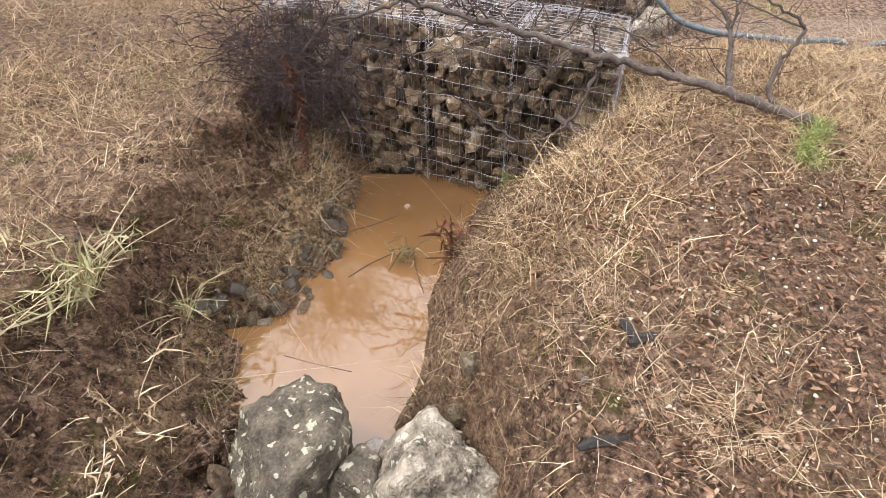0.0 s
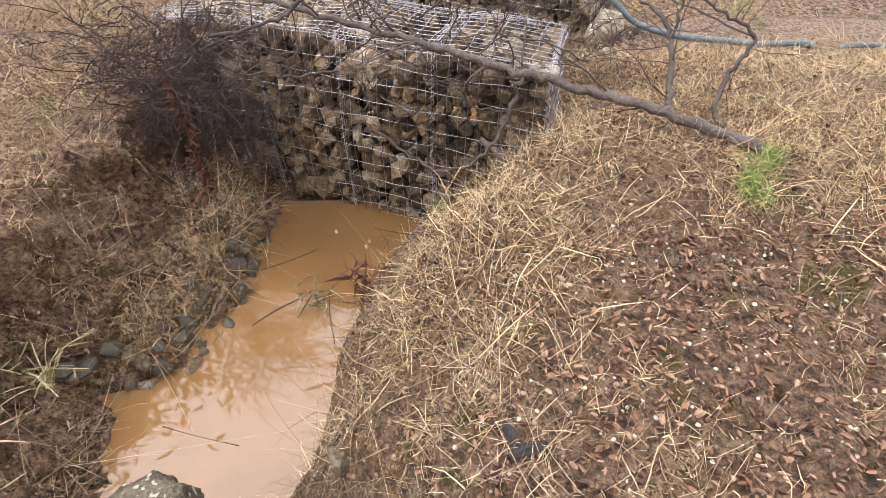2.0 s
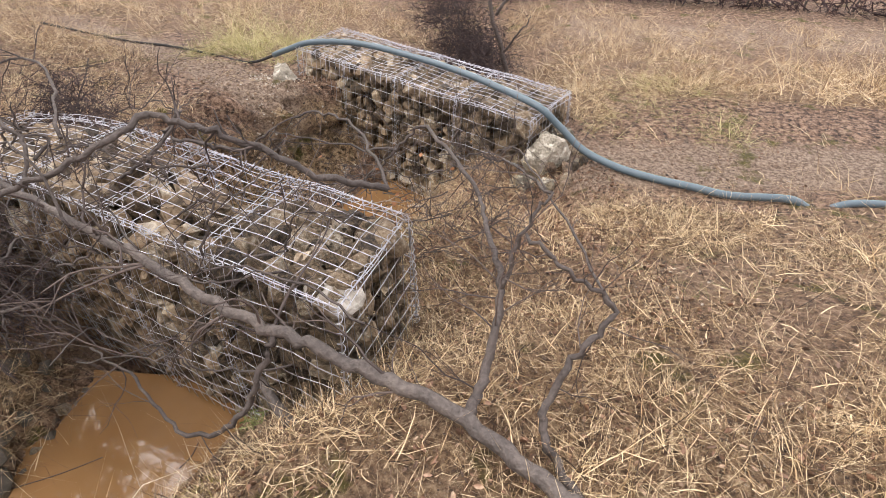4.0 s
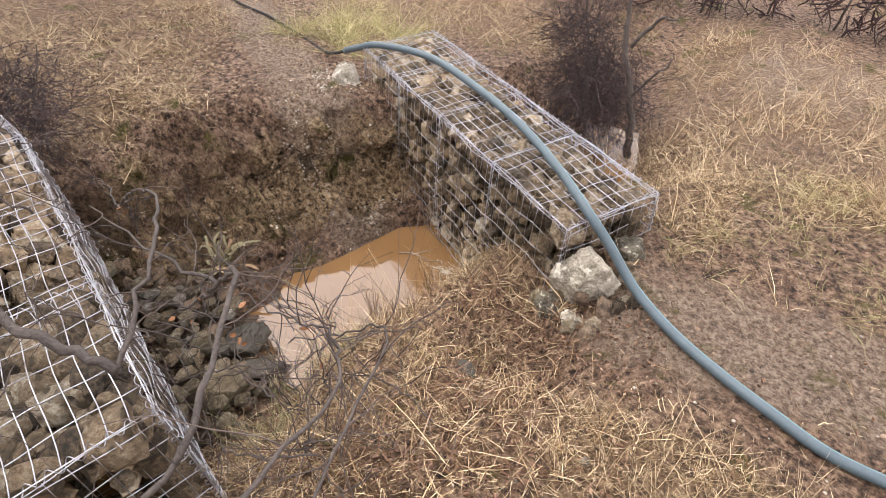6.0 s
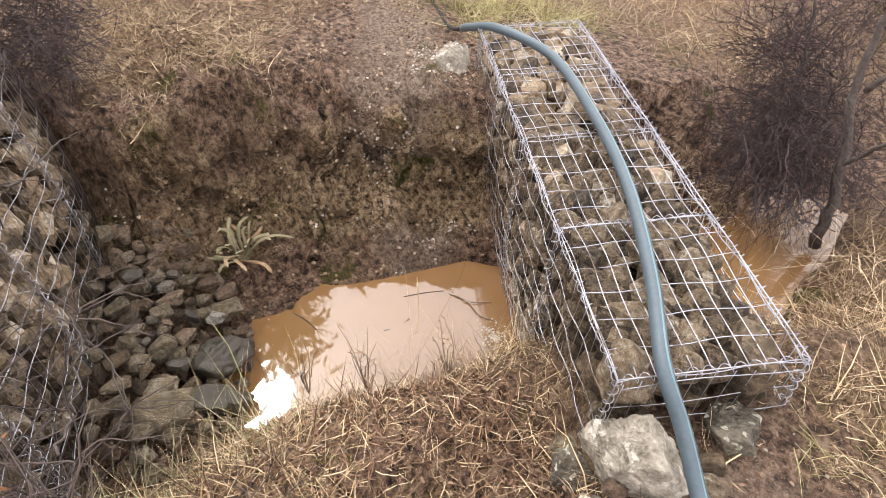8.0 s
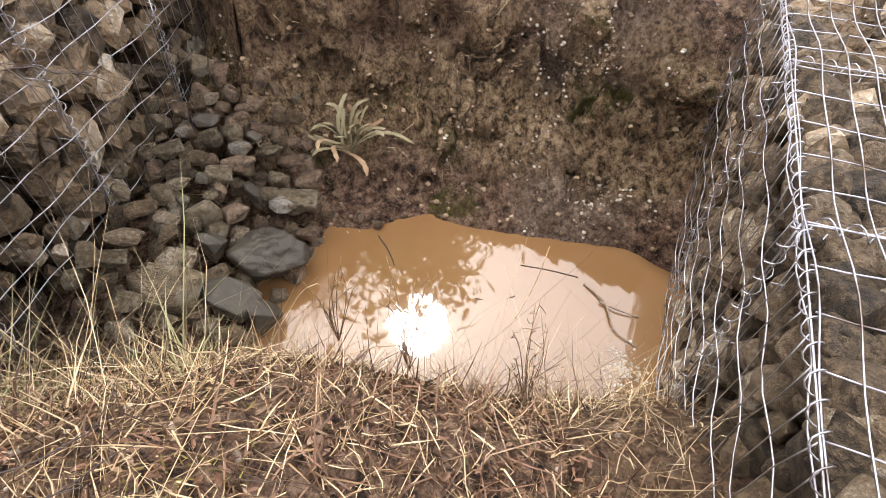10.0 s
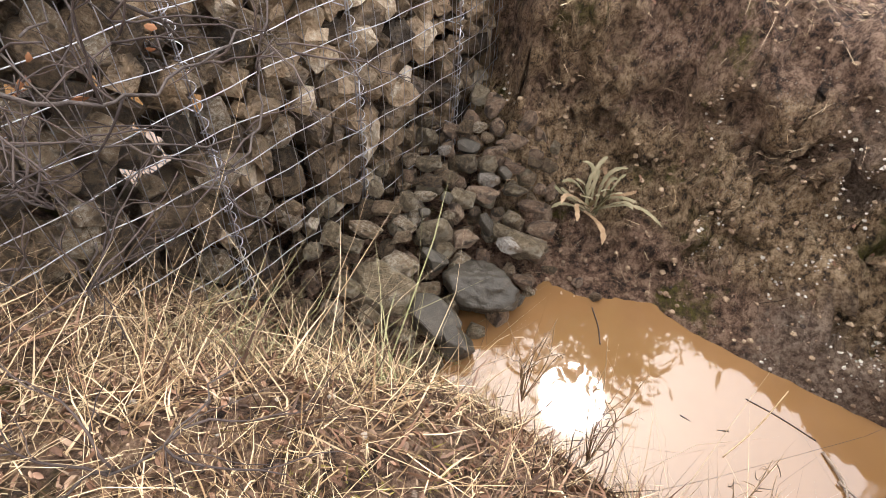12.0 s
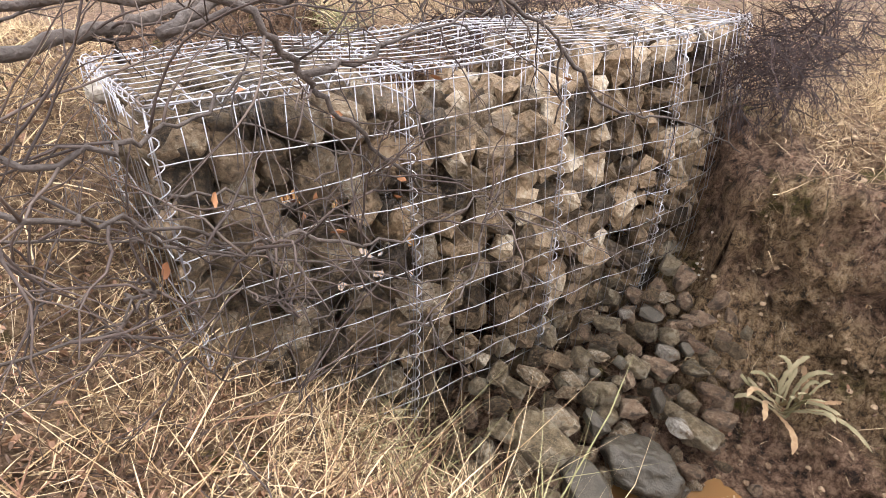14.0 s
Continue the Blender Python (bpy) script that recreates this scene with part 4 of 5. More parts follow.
def grow(soup, start, heading, length, radius, depth, r, spread_by=0.6, droop=0.0, kids=4, sides=5, steps=7):
    """A crooked twig that forks."""
    heading = np.asarray(heading, float) / np.linalg.norm(heading)
    p, path = np.array(start, float), [np.array(start, float)]
    h = heading.copy()
    for k in range(steps):
        h = h + r.normal(0, 0.2, 3) + np.array([0, 0, -droop / steps])
        h /= np.linalg.norm(h)
        p = p + h * length / steps
        path.append(p.copy())
    path = np.array(path)
    tube(soup, path, np.linspace(radius, radius * 0.35, len(path)), sides)
    if depth > 0:
        for _ in range(kids):
            u = r.uniform(0.2, 0.98)
            i = min(int(u * steps), steps - 1)
            side = r.normal(0, 1, 3)
            nh = (path[i + 1] - path[i]) / (length / steps) + side / np.linalg.norm(side) * spread_by * r.uniform(0.7, 1.5)
            grow(soup, path[i], nh, length * r.uniform(0.35, 0.7), max(radius * 0.5, 0.0011), depth - 1, r, spread_by, droop, kids, max(3, sides - 1), max(4, steps - 1))


tree = thing("fallen_tree", "grey dead tree fallen across the gabion", "dead tree")


def limb(name, points, r0, r1, twigs=6, tl=0.35, depth=1, label="", up=0.2, kids=3):
    line = spline(points, 7)
    line[1:-1] += r_w.normal(0, 0.006, (len(line) - 2, 3))
    sp = Soup()
    tube(sp, line, np.linspace(r0, r1, len(line)) * (1 + r_w.normal(0, 0.05, len(line))), 9)
    ob = part(name, sp.mesh(name, M_BARK if name == "trunk" else M_LIMB, True), tree, label)
    if twigs:
        sp = Soup()
        for _ in range(twigs):
            i = int(r_w.uniform(0.15, 0.98) * (len(line) - 2))
            side = r_w.normal(0, 1, 3) + np.array([0, 0, up])
            grow(sp, line[i], side + 0.6 * (line[i + 1] - line[i]) / 0.05, tl * r_w.uniform(0.5, 1.3), max(r1 * 0.45, 0.0022), depth, r_w, kids=kids)
        part("twig_tangle", sp.mesh("twig_tangle", M_TWIG, True), ob, "bare thin twigs", "stuff")
    return ob


limb("trunk", [(1.74, 2.28, 0.11), (1.58, 2.4, 0.15), (1.36, 2.56, 0.17), (1.05, 2.67, 0.22), (0.78, 2.75, 0.265), (0.58, 2.82, 0.3), (0.29, 2.96, 0.335), (-0.03, 3.1, 0.37), (-0.4, 3.25, 0.42)],
     0.026, 0.012, 14, 0.4, 1, "smooth grey bark", 0.4)
limb("limb", [(1.36, 2.56, 0.17), (1.41, 2.72, 0.22), (1.44, 2.9, 0.34), (1.4, 3.05, 0.42), (1.36, 3.3, 0.4)], 0.017, 0.006, 8, 0.34, 1)
limb("limb", [(1.44, 2.9, 0.34), (1.5, 3.0, 0.5), (1.58, 3.12, 0.55)], 0.008, 0.004, 5, 0.3, 1)
limb("limb", [(1.7, 2.34, 0.12), (1.6, 2.48, 0.12), (1.57, 2.6, 0.17), (1.66, 2.72, 0.3), (1.75, 2.8, 0.39), (1.62, 2.85, 0.47), (1.5, 2.95, 0.52)], 0.015, 0.005, 8, 0.3, 1)
limb("limb", [(0.78, 2.75, 0.26), (0.72, 2.68, 0.1), (0.6, 2.64, -0.08), (0.4, 2.66, -0.16), (0.2, 2.8, -0.1), (0.05, 2.85, 0.0)], 0.012, 0.004, 6, 0.25, 1)
limb("limb", [(1.02, 3.41, 0.34), (0.8, 3.36, 0.42), (0.62, 3.37, 0.5), (0.42, 3.34, 0.6), (0.24, 3.33, 0.65)], 0.013, 0.011, 5, 0.2, 1, "dark bare limb over the gabion lid")
limb("limb", [(0.62, 3.37, 0.5), (0.45, 3.36, 0.52), (0.25, 3.4, 0.52)], 0.009, 0.006, 2, 0.2, 1)
limb("limb", [(0.24, 3.33, 0.65), (0.11, 3.13, 0.6), (-0.14, 3.04, 0.5), (-0.31, 2.95, 0.42), (-0.55, 2.85, 0.4)], 0.012, 0.007, 5, 0.3, 1)
limb("limb", [(-0.1, 3.08, 0.5), (-0.15, 3.2, 0.62), (-0.4, 3.3, 0.68), (-0.75, 3.2, 0.6), (-1.1, 3.1, 0.45)], 0.008, 0.003, 4, 0.35, 1)
limb("limb", [(0.0, 3.2, 0.62), (-0.3, 3.6, 0.7), (-0.8, 3.8, 0.6)], 0.007, 0.003, 5, 0.4, 1)
limb("limb", [(1.36, 3.3, 0.4), (1.13, 3.72, 0.43), (1.0, 3.75, 0.31), (0.9, 3.75, 0.2), (0.64, 3.75, -0.03)], 0.008, 0.003, 8, 0.26, 1)
limb("limb", [(1.0, 3.75, 0.31), (0.76, 3.75, 0.33), (0.45, 3.78, 0.36)], 0.006, 0.002, 5, 0.25, 1)
limb("limb", [(1.02, 3.41, 0.34), (0.85, 3.7, 0.42), (0.64, 3.88, 0.41), (0.42, 3.93, 0.3), (0.36, 3.92, 0.1)], 0.007, 0.002, 5, 0.2, 1)
limb("limb", [(0.42, 3.93, 0.3), (0.17, 4.0, 0.1), (-0.1, 4.12, 0.03), (-0.5, 4.25, -0.16)], 0.005, 0.0016, 5, 0.22, 1)
limb("limb", [(1.58, 3.12, 0.55), (1.5, 3.6, 0.34), (1.37, 3.77, 0.29), (1.25, 3.76, 0.29), (1.09, 3.74, 0.33)], 0.0055, 0.0022, 10, 0.28, 1)
limb("limb", [(1.75, 2.8, 0.39), (1.62, 3.4, 0.34), (1.49, 3.85, 0.29), (1.35, 3.83, 0.22), (1.15, 3.81, 0.08)], 0.0045, 0.002, 9, 0.28, 1)

r_m = np.random.default_rng(55)
for k in range(9):
    a = np.array([r_m.uniform(-0.7, 0.45), r_m.uniform(3.35, 3.75), r_m.uniform(0.28, 0.42)])
    d = np.array([r_m.uniform(-0.7, 0.4), r_m.uniform(-0.15, 0.3), r_m.uniform(-0.15, 0.2)])
    limb("limb", [a, a + d * 0.4 + r_m.normal(0, 0.05, 3), a + d * 0.75 + r_m.normal(0, 0.05, 3), a + d], r_m.uniform(0.004, 0.009), 0.002, 7, 0.34, 1)
for k in range(17):
    a = np.array([r_m.uniform(-0.5, 1.15), r_m.uniform(2.75, 3.15), r_m.uniform(0.05, 0.42)])
    d = np.array([r_m.uniform(-0.7, 0.5), r_m.uniform(-0.25, 0.25), r_m.uniform(-0.25, 0.35)])
    limb("limb", [a, a + d * 0.4 + r_m.normal(0, 0.05, 3), a + d * 0.75 + r_m.normal(0, 0.05, 3), a + d], r_m.uniform(0.003, 0.006), 0.0018, 5, 0.32, 1)
for k in range(16):
    a = np.array([r_m.uniform(0.95, 1.65), r_m.uniform(3.4, 3.95), r_m.uniform(-0.2, 0.45)])
    d = np.array([r_m.uniform(-0.6, 0.2), r_m.uniform(-0.1, 0.3), r_m.uniform(-0.3, 0.1)])
    limb("limb", [a, a + d * 0.4 + r_m.normal(0, 0.03, 3), a + d * 0.75 + r_m.normal(0, 0.03, 3), a + d], r_m.uniform(0.0018, 0.0034), 0.001, 7, 0.22, 1)
sp_roots = np.array([(1.0, 3.75, 0.1), (1.02, 3.74, 0.06), (0.98, 3.76, 0.02), (0.72, 3.74, 0.03), (0.78, 3.75, 0.02), (1.22, 3.8, 0.2), (0.5, 3.86, 0.3), (0.32, 3.94, 0.2), (1.1, 3.72, 0.3), (0.66, 3.76, 0.25), (0.9, 3.74, 0.22), (1.3, 3.78, 0.12)])
r_l = np.random.default_rng(8)
for p in sp_roots:
    a, b = r_l.normal(0, 1, 3), r_l.normal(0, 1, 3)
    a /= np.linalg.norm(a)
    b = np.cross(a, b)
    b /= np.linalg.norm(b)
    long = r_l.uniform(0.02, 0.034)
    v = np.array([p, p + a * long * 0.35 + b * long * 0.3, p + a * long * 0.8 + b * long * 0.22, p + a * long, p + a * long * 0.8 - b * long * 0.22, p + a * long * 0.35 - b * long * 0.3, p + a * long * 0.5 + np.cross(a, b) * 0.006])
    part("withered_leaf", fast_mesh("withered_leaf", v, [np.array([(6, 0, 1), (6, 1, 2), (6, 2, 3), (6, 3, 4), (6, 4, 5), (6, 5, 0)])], M_RUSSET, True), tree, "curled orange-brown leaf")

stub = thing("broken_log", "short broken grey log at the gabion's foot", "log")
sp = Soup()
tube(sp, spline([(0.62, 2.86, -0.12), (0.72, 2.76, -0.15), (0.85, 2.64, -0.16)], 6), np.linspace(0.016, 0.026, 13), 8)
part("wood", sp.mesh("wood", M_BARK, True), stub)
for at, sz, spin in (((0.61, 1.13), (0.05, 0.02), 0.4), ((0.57, 1.17), (0.04, 0.018), 1.9), ((0.43, 0.81), (0.07, 0.018), 0.2)):
    ob = thing("charred_wood", "black charred wood fragment in the litter", "charcoal", "charred wood fragments", at=(*at, float(land(*at)) + 0.015))
    sp = Soup()
    a = np.array([math.cos(spin), math.sin(spin), 0.05]) * sz[0]
    tube(sp, np.array([-a, -a * 0.3 + [0, 0.006, 0.004], a * 0.4, a]), [sz[1] * 0.5, sz[1], sz[1] * 0.8, sz[1] * 0.3], 6)
    part("wood", sp.mesh("wood", M_CHAR), ob)


def thicket(label, at, radii, count, length, mat, seed, trunks, thin=(0.0016, 0.0036), kids=3, depth=2):
    """A tangle of fine twigs that fills an uneven volume, on a few crooked stems."""
    r = np.random.default_rng(seed)
    ob = thing("dead_shrub", label, "shrub", at=at)
    for line, thick in trunks:
        sp = Soup()
        path = spline(line, 6)
        path[1:-1] += r.normal(0, 0.008, (len(path) - 2, 3))
        tube(sp, path, np.linspace(thick, thick * 0.35, len(path)), 8)
        part("stem", sp.mesh("stem", M_BARK, True), ob, "crooked grey stem")
    sp = Soup()
    lumps = r.normal(0, 0.42, (7, 3)) * np.array(radii)
    for k in range(count):
        start = lumps[k % 7] + r.normal(0, 0.3, 3) * np.array(radii)
        start[2] = max(start[2], -radii[2])
        head = r.normal(0, 1, 3) * [1, 1, 0.7] + start / np.array(radii) * 0.5 + [0, 0, 0.15]
        grow(sp, start, head, length * r.uniform(0.5, 1.1), r.uniform(*thin), depth, r, 0.9, 0.35, kids, 3, 5)
    part("twig_tangle", sp.mesh("twig_tangle", mat), ob, "dense tangle of dark twigs", "stuff")
    return ob


thicket("dark tangled dead brush heaped against the gabion", (-0.92, 3.2, 0.02), (0.4, 0.34, 0.36), 720, 0.27, M_BRUSH, 3,
        [([(0.0, 0.1, -0.5), (0.1, 0.0, 0.0), (0.2, -0.1, 0.45)], 0.01), ([(-0.1, 0.0, -0.45), (-0.15, -0.1, 0.1), (-0.3, -0.2, 0.5)], 0.008)], (0.0016, 0.0036), 5, 1)
thicket("dark brush with fine dry seed heads behind the gabion", (-0.9, 4.3, 0.1), (0.28, 0.26, 0.22), 420, 0.2, M_BRUSH, 4,
        [([(0.0, 0.0, -0.4), (0.05, 0.05, 0.0), (0.2, 0.1, 0.3)], 0.008)], (0.0014, 0.003), 5, 1)
thicket("dark bare shrub beside the runoff below the dam", (1.2, 7.15, -0.42), (0.46, 0.4, 0.46), 1350, 0.28, M_BRUSH, 5,
        [([(0.36, -0.2, -0.52), (0.3, -0.22, -0.1), (0.16, -0.16, 0.3), (0.12, -0.1, 0.8)], 0.03), ([(0.2, -0.16, 0.28), (0.34, -0.2, 0.5), (0.45, -0.2, 0.52)], 0.016),
         ([(0.28, -0.22, -0.05), (0.42, -0.3, 0.2), (0.5, -0.3, 0.32)], 0.012), ([(-0.1, 0.0, -0.5), (-0.15, 0.05, 0.1), (-0.3, 0.1, 0.7)], 0.016)], (0.0013, 0.003), 5, 1)
for k in range(11):
    x = 0.2 + 0.65 * k
    y = 10.4 - 0.108 * x + 0.1 * (k % 2)
    thicket("low dark red-brown brush in a far row", (x, y, float(land(x, y)) + 0.26), (0.45, 0.24, 0.32), 80, 0.36, M_HEDGE, 60 + k, [([(0, 0, -0.3), (0.05, 0, 0.1), (0.1, 0.1, 0.4)], 0.015)], (0.008, 0.014), 3, 1)

# ---- grass, litter, small plants ----
r_g = np.random.default_rng(2)


def blades(root, head, length, width, droop, name, mat, short=False):
    """Thin bent blades: two quads and a tip each."""
    n = len(root)
    head = head / np.linalg.norm(head, axis=1)[:, None]
    side = np.cross(head, r_g.normal(0, 1, (n, 3)))
    side /= np.linalg.norm(side, axis=1)[:, None] + 1e-9
    bendv = r_g.normal(0, 0.85, (n, 3))
    if short:
        w = (width / 2)[:, None]
        mid = root + head * (length * 0.55)[:, None] + bendv * (length * 0.3)[:, None] - np.array([0, 0, 0.3]) * (droop * length)[:, None]
        tip = root + head * length[:, None] + bendv * length[:, None] - np.array([0, 0, 1.0]) * (droop * length)[:, None]
        v = np.stack([root - side * w, root + side * w, mid - side * w * 0.8, mid + side * w * 0.8, tip], 1)
        base = np.arange(n)[:, None] * 5
        return fast_mesh(name, v.reshape(-1, 3), [base + np.array([0, 1, 3, 2]), base + np.array([2, 3, 4])], mat)
    v = np.zeros((n, 7, 3), np.float32)
    kink, phase = r_g.normal(0, 0.14, (n, 3)), r_g.uniform(0, 6.28, n)
    for k, u in enumerate((0.0, 0.35, 0.7, 1.0)):
        mid = root + head * (length * u)[:, None] + bendv * (length * u * u)[:, None] + np.array([0, 0, -1.0]) * (droop * length * u * u)[:, None]
        mid = mid + kink * (length * (np.sin(4.2 * u + phase) - np.sin(phase)))[:, None]
        if k < 3:
            w = (width * (1 - 0.35 * u) / 2)[:, None]
            v[:, 2 * k], v[:, 2 * k + 1] = mid - side * w, mid + side * w
        else:
            v[:, 6] = mid
    base = np.arange(n)[:, None] * 7
    q = np.concatenate([base + np.array([0, 1, 3, 2]), base + np.array([2, 3, 5, 4])])
    t = base + np.array([4, 5, 6])
    return fast_mesh(name, v.reshape(-1, 3), [q, t], mat)


def in_gabion(x, y, grow_by=0.02):
    out = np.zeros(np.shape(x), bool)
    for o, d, long, deep in (((0.885, 2.93), (-0.92, 0.39), 2.12, 0.51), ((1.655, 5.035), (-0.85, 0.525), 2.18, 0.52)):
        d = np.array(d) / np.hypot(*d)
        nv = np.array([-d[1], d[0]]) * (1 if d[0] > 0 else -1)
        s, q = (x - o[0]) * d[0] + (y - o[1]) * d[1], (x - o[0]) * nv[0] + (y - o[1]) * nv[1]
        out |= (s > -grow_by) & (s < long + grow_by) & (q > -grow_by) & (q < deep + grow_by)
    return out


def wet(x, y, z):
    return ((z < POOL_1 + 0.015) & (y < 3.5) & (y > 0.9)) | ((z < POOL_2 + 0.015) & (y > 4.0) & (y < 6.0))


def tufts(count, low, high, per, size, spread_r, seed, name, label, mat=None, keep=None, lean=1.1, width=(0.0008, 0.0021), short=False):
    global r_g
    r_g = np.random.default_rng(seed)
    x, y = r_g.uniform(low[0], high[0], count), r_g.uniform(low[1], high[1], count)
    dens = cover(x, y) if keep is None else keep(x, y)
    ok = (r_g.random(count) < dens) & ~in_gabion(x, y)
    x, y, dens = x[ok], y[ok], dens[ok]
    n = len(x) * per
    tx, ty = np.repeat(x, per), np.repeat(y, per)
    main = np.repeat(r_g.normal(0, 0.55, (len(x), 2)), per, axis=0)
    tall = np.repeat(r_g.uniform(0.55, 1.25, len(x)) * (0.55 + 0.45 * dens), per)
    px, py = tx + r_g.normal(0, spread_r, n), ty + r_g.normal(0, spread_r, n)
    sx, pz = settle(px, py)
    ok = ~wet(px, py, pz) & ~in_gabion(px, py, 0.005)
    head = np.stack([main[:, 0] + r_g.normal(0, lean * 0.6, n), main[:, 1] + r_g.normal(0, lean * 0.6, n), np.abs(r_g.normal(0.55, 0.35, n)) + 0.08], 1)
    length = r_g.uniform(size[0], size[1], n) * tall
    root = np.stack([sx, py, pz - 0.004], 1)
    me = blades(root[ok], head[ok], length[ok], r_g.uniform(width[0], width[1], n)[ok], r_g.uniform(0.1, 0.75, n)[ok], name, mat or M_GRASS, short)
    return thing(name, label, "grass", kind="stuff", data=me)


tufts(10800, (-2.6, 0.3), (3.6, 6.6), 26, (0.035, 0.115), 0.035, 31, "dry_grass", "matted straw-coloured dry grass on the gully banks")
tufts(1200, (-2.6, 0.3), (3.6, 6.6), 14, (0.09, 0.2), 0.02, 32, "dry_grass", "taller bleached dry grass stems on the gully banks", lean=0.7)
tufts(19500, (-2.8, 0.3), (3.8, 7.2), 11, (0.035, 0.11), 0.08, 33, "dry_grass", "flattened dry grass thatch on the gully banks", M_THATCH, lean=2.6, width=(0.001, 0.0026), short=True)
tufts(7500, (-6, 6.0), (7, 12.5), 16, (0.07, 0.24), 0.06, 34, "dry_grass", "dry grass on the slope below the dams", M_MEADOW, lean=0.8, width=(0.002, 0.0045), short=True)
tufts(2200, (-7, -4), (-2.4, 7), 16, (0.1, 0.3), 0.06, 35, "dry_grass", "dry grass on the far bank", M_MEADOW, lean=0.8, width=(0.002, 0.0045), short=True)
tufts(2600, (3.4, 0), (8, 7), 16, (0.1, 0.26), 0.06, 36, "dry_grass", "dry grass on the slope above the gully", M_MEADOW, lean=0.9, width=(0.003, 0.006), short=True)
tufts(900, (-2.2, 0.4), (2.8, 5.2), 12, (0.04, 0.11), 0.03, 37, "green_grass", "sparse green shoots among the dry grass", M_GREEN, lambda x, y: 0.35 * (fnoise(x * 1.3 + 9, y * 1.3) > 0.12), 0.8)
tufts(3600, (-2.4, 0.4), (3.2, 6.4), 11, (0.05, 0.12), 0.03, 45, "dry_leaf_grass", "curled broad dry grass leaves", None, None, 1.3, (0.002, 0.0048))
tufts(120, (-1.35, 6.4), (-0.4, 7.5), 22, (0.14, 0.36), 0.035, 49, "pale_green_grass", "tall yellow-green grass past the lower gabion", M_SPRING, lambda x, y: 0.85 + 0 * x, 0.5, (0.002, 0.004), True)
tufts(240, (2.0, 5.3), (3.2, 6.6), 14, (0.08, 0.2), 0.035, 50, "pale_green_grass", "yellow-green grass beside the lower gabion", M_SPRING, lambda x, y: 0.55 * (fnoise(x * 1.9, y * 1.9 + 4) > -0.05), 0.7, (0.0014, 0.003), True)
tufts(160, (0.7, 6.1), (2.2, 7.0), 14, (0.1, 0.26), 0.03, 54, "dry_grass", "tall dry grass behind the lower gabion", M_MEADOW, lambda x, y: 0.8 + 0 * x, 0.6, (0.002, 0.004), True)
for k, (mx, my, mr) in enumerate(((1.5, 4.5, 0.1), (1.26, 4.3, 0.14), (-1.25, 2.1, 0.16), (-1.15, 1.65, 0.14), (0.32, 1.22, 0.1), (0.5, 2.55, 0.2))):
    tufts(int(5200 * mr), (mx - 2 * mr, my - 2 * mr), (mx + 2 * mr, my + 2 * mr), 9, (0.008, 0.02), 0.012, 90 + k, "moss_cushion", "yellow-green moss cushion on damp soil", M_MOSS, lambda x, y: np.exp(-((x - mx) ** 2 + (y - my) ** 2) / mr ** 2) * (fnoise(x * 9, y * 9) > -0.06), 1.2, (0.0025, 0.005), True)
# drier stems that stand along both pools
tufts(200, (-0.9, 2.1), (-0.5, 3.3), 14, (0.12, 0.3), 0.02, 38, "dry_grass", "long dry grass hanging over the upper pool", None, lambda x, y: 0.9 * (x < sample(ST_XL, y) + 0.03), 0.6)
tufts(110, (-0.2, 1.45), (0.5, 3.1), 14, (0.08, 0.2), 0.02, 39, "dry_grass", "long dry grass hanging over the upper pool", None, lambda x, y: 0.9 * (np.abs(x - sample(ST_XR, y) - 0.08) < 0.12), 0.7)
tufts(130, (0.3, 4.3), (1.3, 5.3), 14, (0.12, 0.28), 0.02, 40, "dry_grass", "long dry grass on the brink of the lower pool", None, lambda x, y: 0.9 * (np.abs(x - sample(ST_XR, y) - 0.1) < 0.14), 0.6)
tufts(60, (0.8, 3.75), (1.5, 4.3), 24, (0.08, 0.22), 0.025, 41, "dry_grass", "tall pale dry grass behind the upper gabion", None, lambda x, y: 0.9 * (x > sample(ST_XR, y) + 0.1), 0.6)


tufts(420, (-2.3, 0.4), (3.2, 6.4), 4, (0.1, 0.26), 0.02, 42, "dry_stems", "long bleached bent grass stems", M_STRAW, lambda x, y: 0.75 * (cover(x, y) > 0.25), 0.9, (0.001, 0.0022))
tufts(110, (0.3, 0.7), (1.1, 1.5), 22, (0.06, 0.15), 0.022, 43, "straw_clump", "bright bleached straw clumps on bare soil", M_STRAW, lambda x, y: 0.9 * (fnoise(x * 3.1 + 1, y * 3.1) > 0.08), 1.0)
tufts(60, (0.5, 3.72), (1.05, 4.25), 14, (0.1, 0.24), 0.02, 46, "green_grass", "pale green grass at the gabion's foot", M_VINE, lambda x, y: 0.8 * (x > sample(ST_XR, y) - 0.1), 0.7, (0.002, 0.004))
tufts(520, (0.6, 3.6), (1.85, 5.0), 11, (0.03, 0.085), 0.035, 47, "dry_leaf_grass", "short curled brown grass leaves on the mound", M_LEAF, lambda x, y: 0.9 * (x > sample(ST_XR, y)), 1.5, (0.003, 0.0065))
tufts(850, (0.6, 3.6), (1.85, 5.0), 11, (0.03, 0.09), 0.03, 48, "dry_leaf_grass", "short curled straw-coloured grass leaves on the mound", M_GRASS, lambda x, y: 0.9 * (x > sample(ST_XR, y)), 1.5, (0.0018, 0.0042))
tufts(420, (-2.0, 1.2), (-0.8, 3.0), 12, (0.12, 0.34), 0.025, 44, "dry_stems", "tangled pale stems on the bank", M_STRAW, lambda x, y: 0.3 + 0 * x, 0.9)


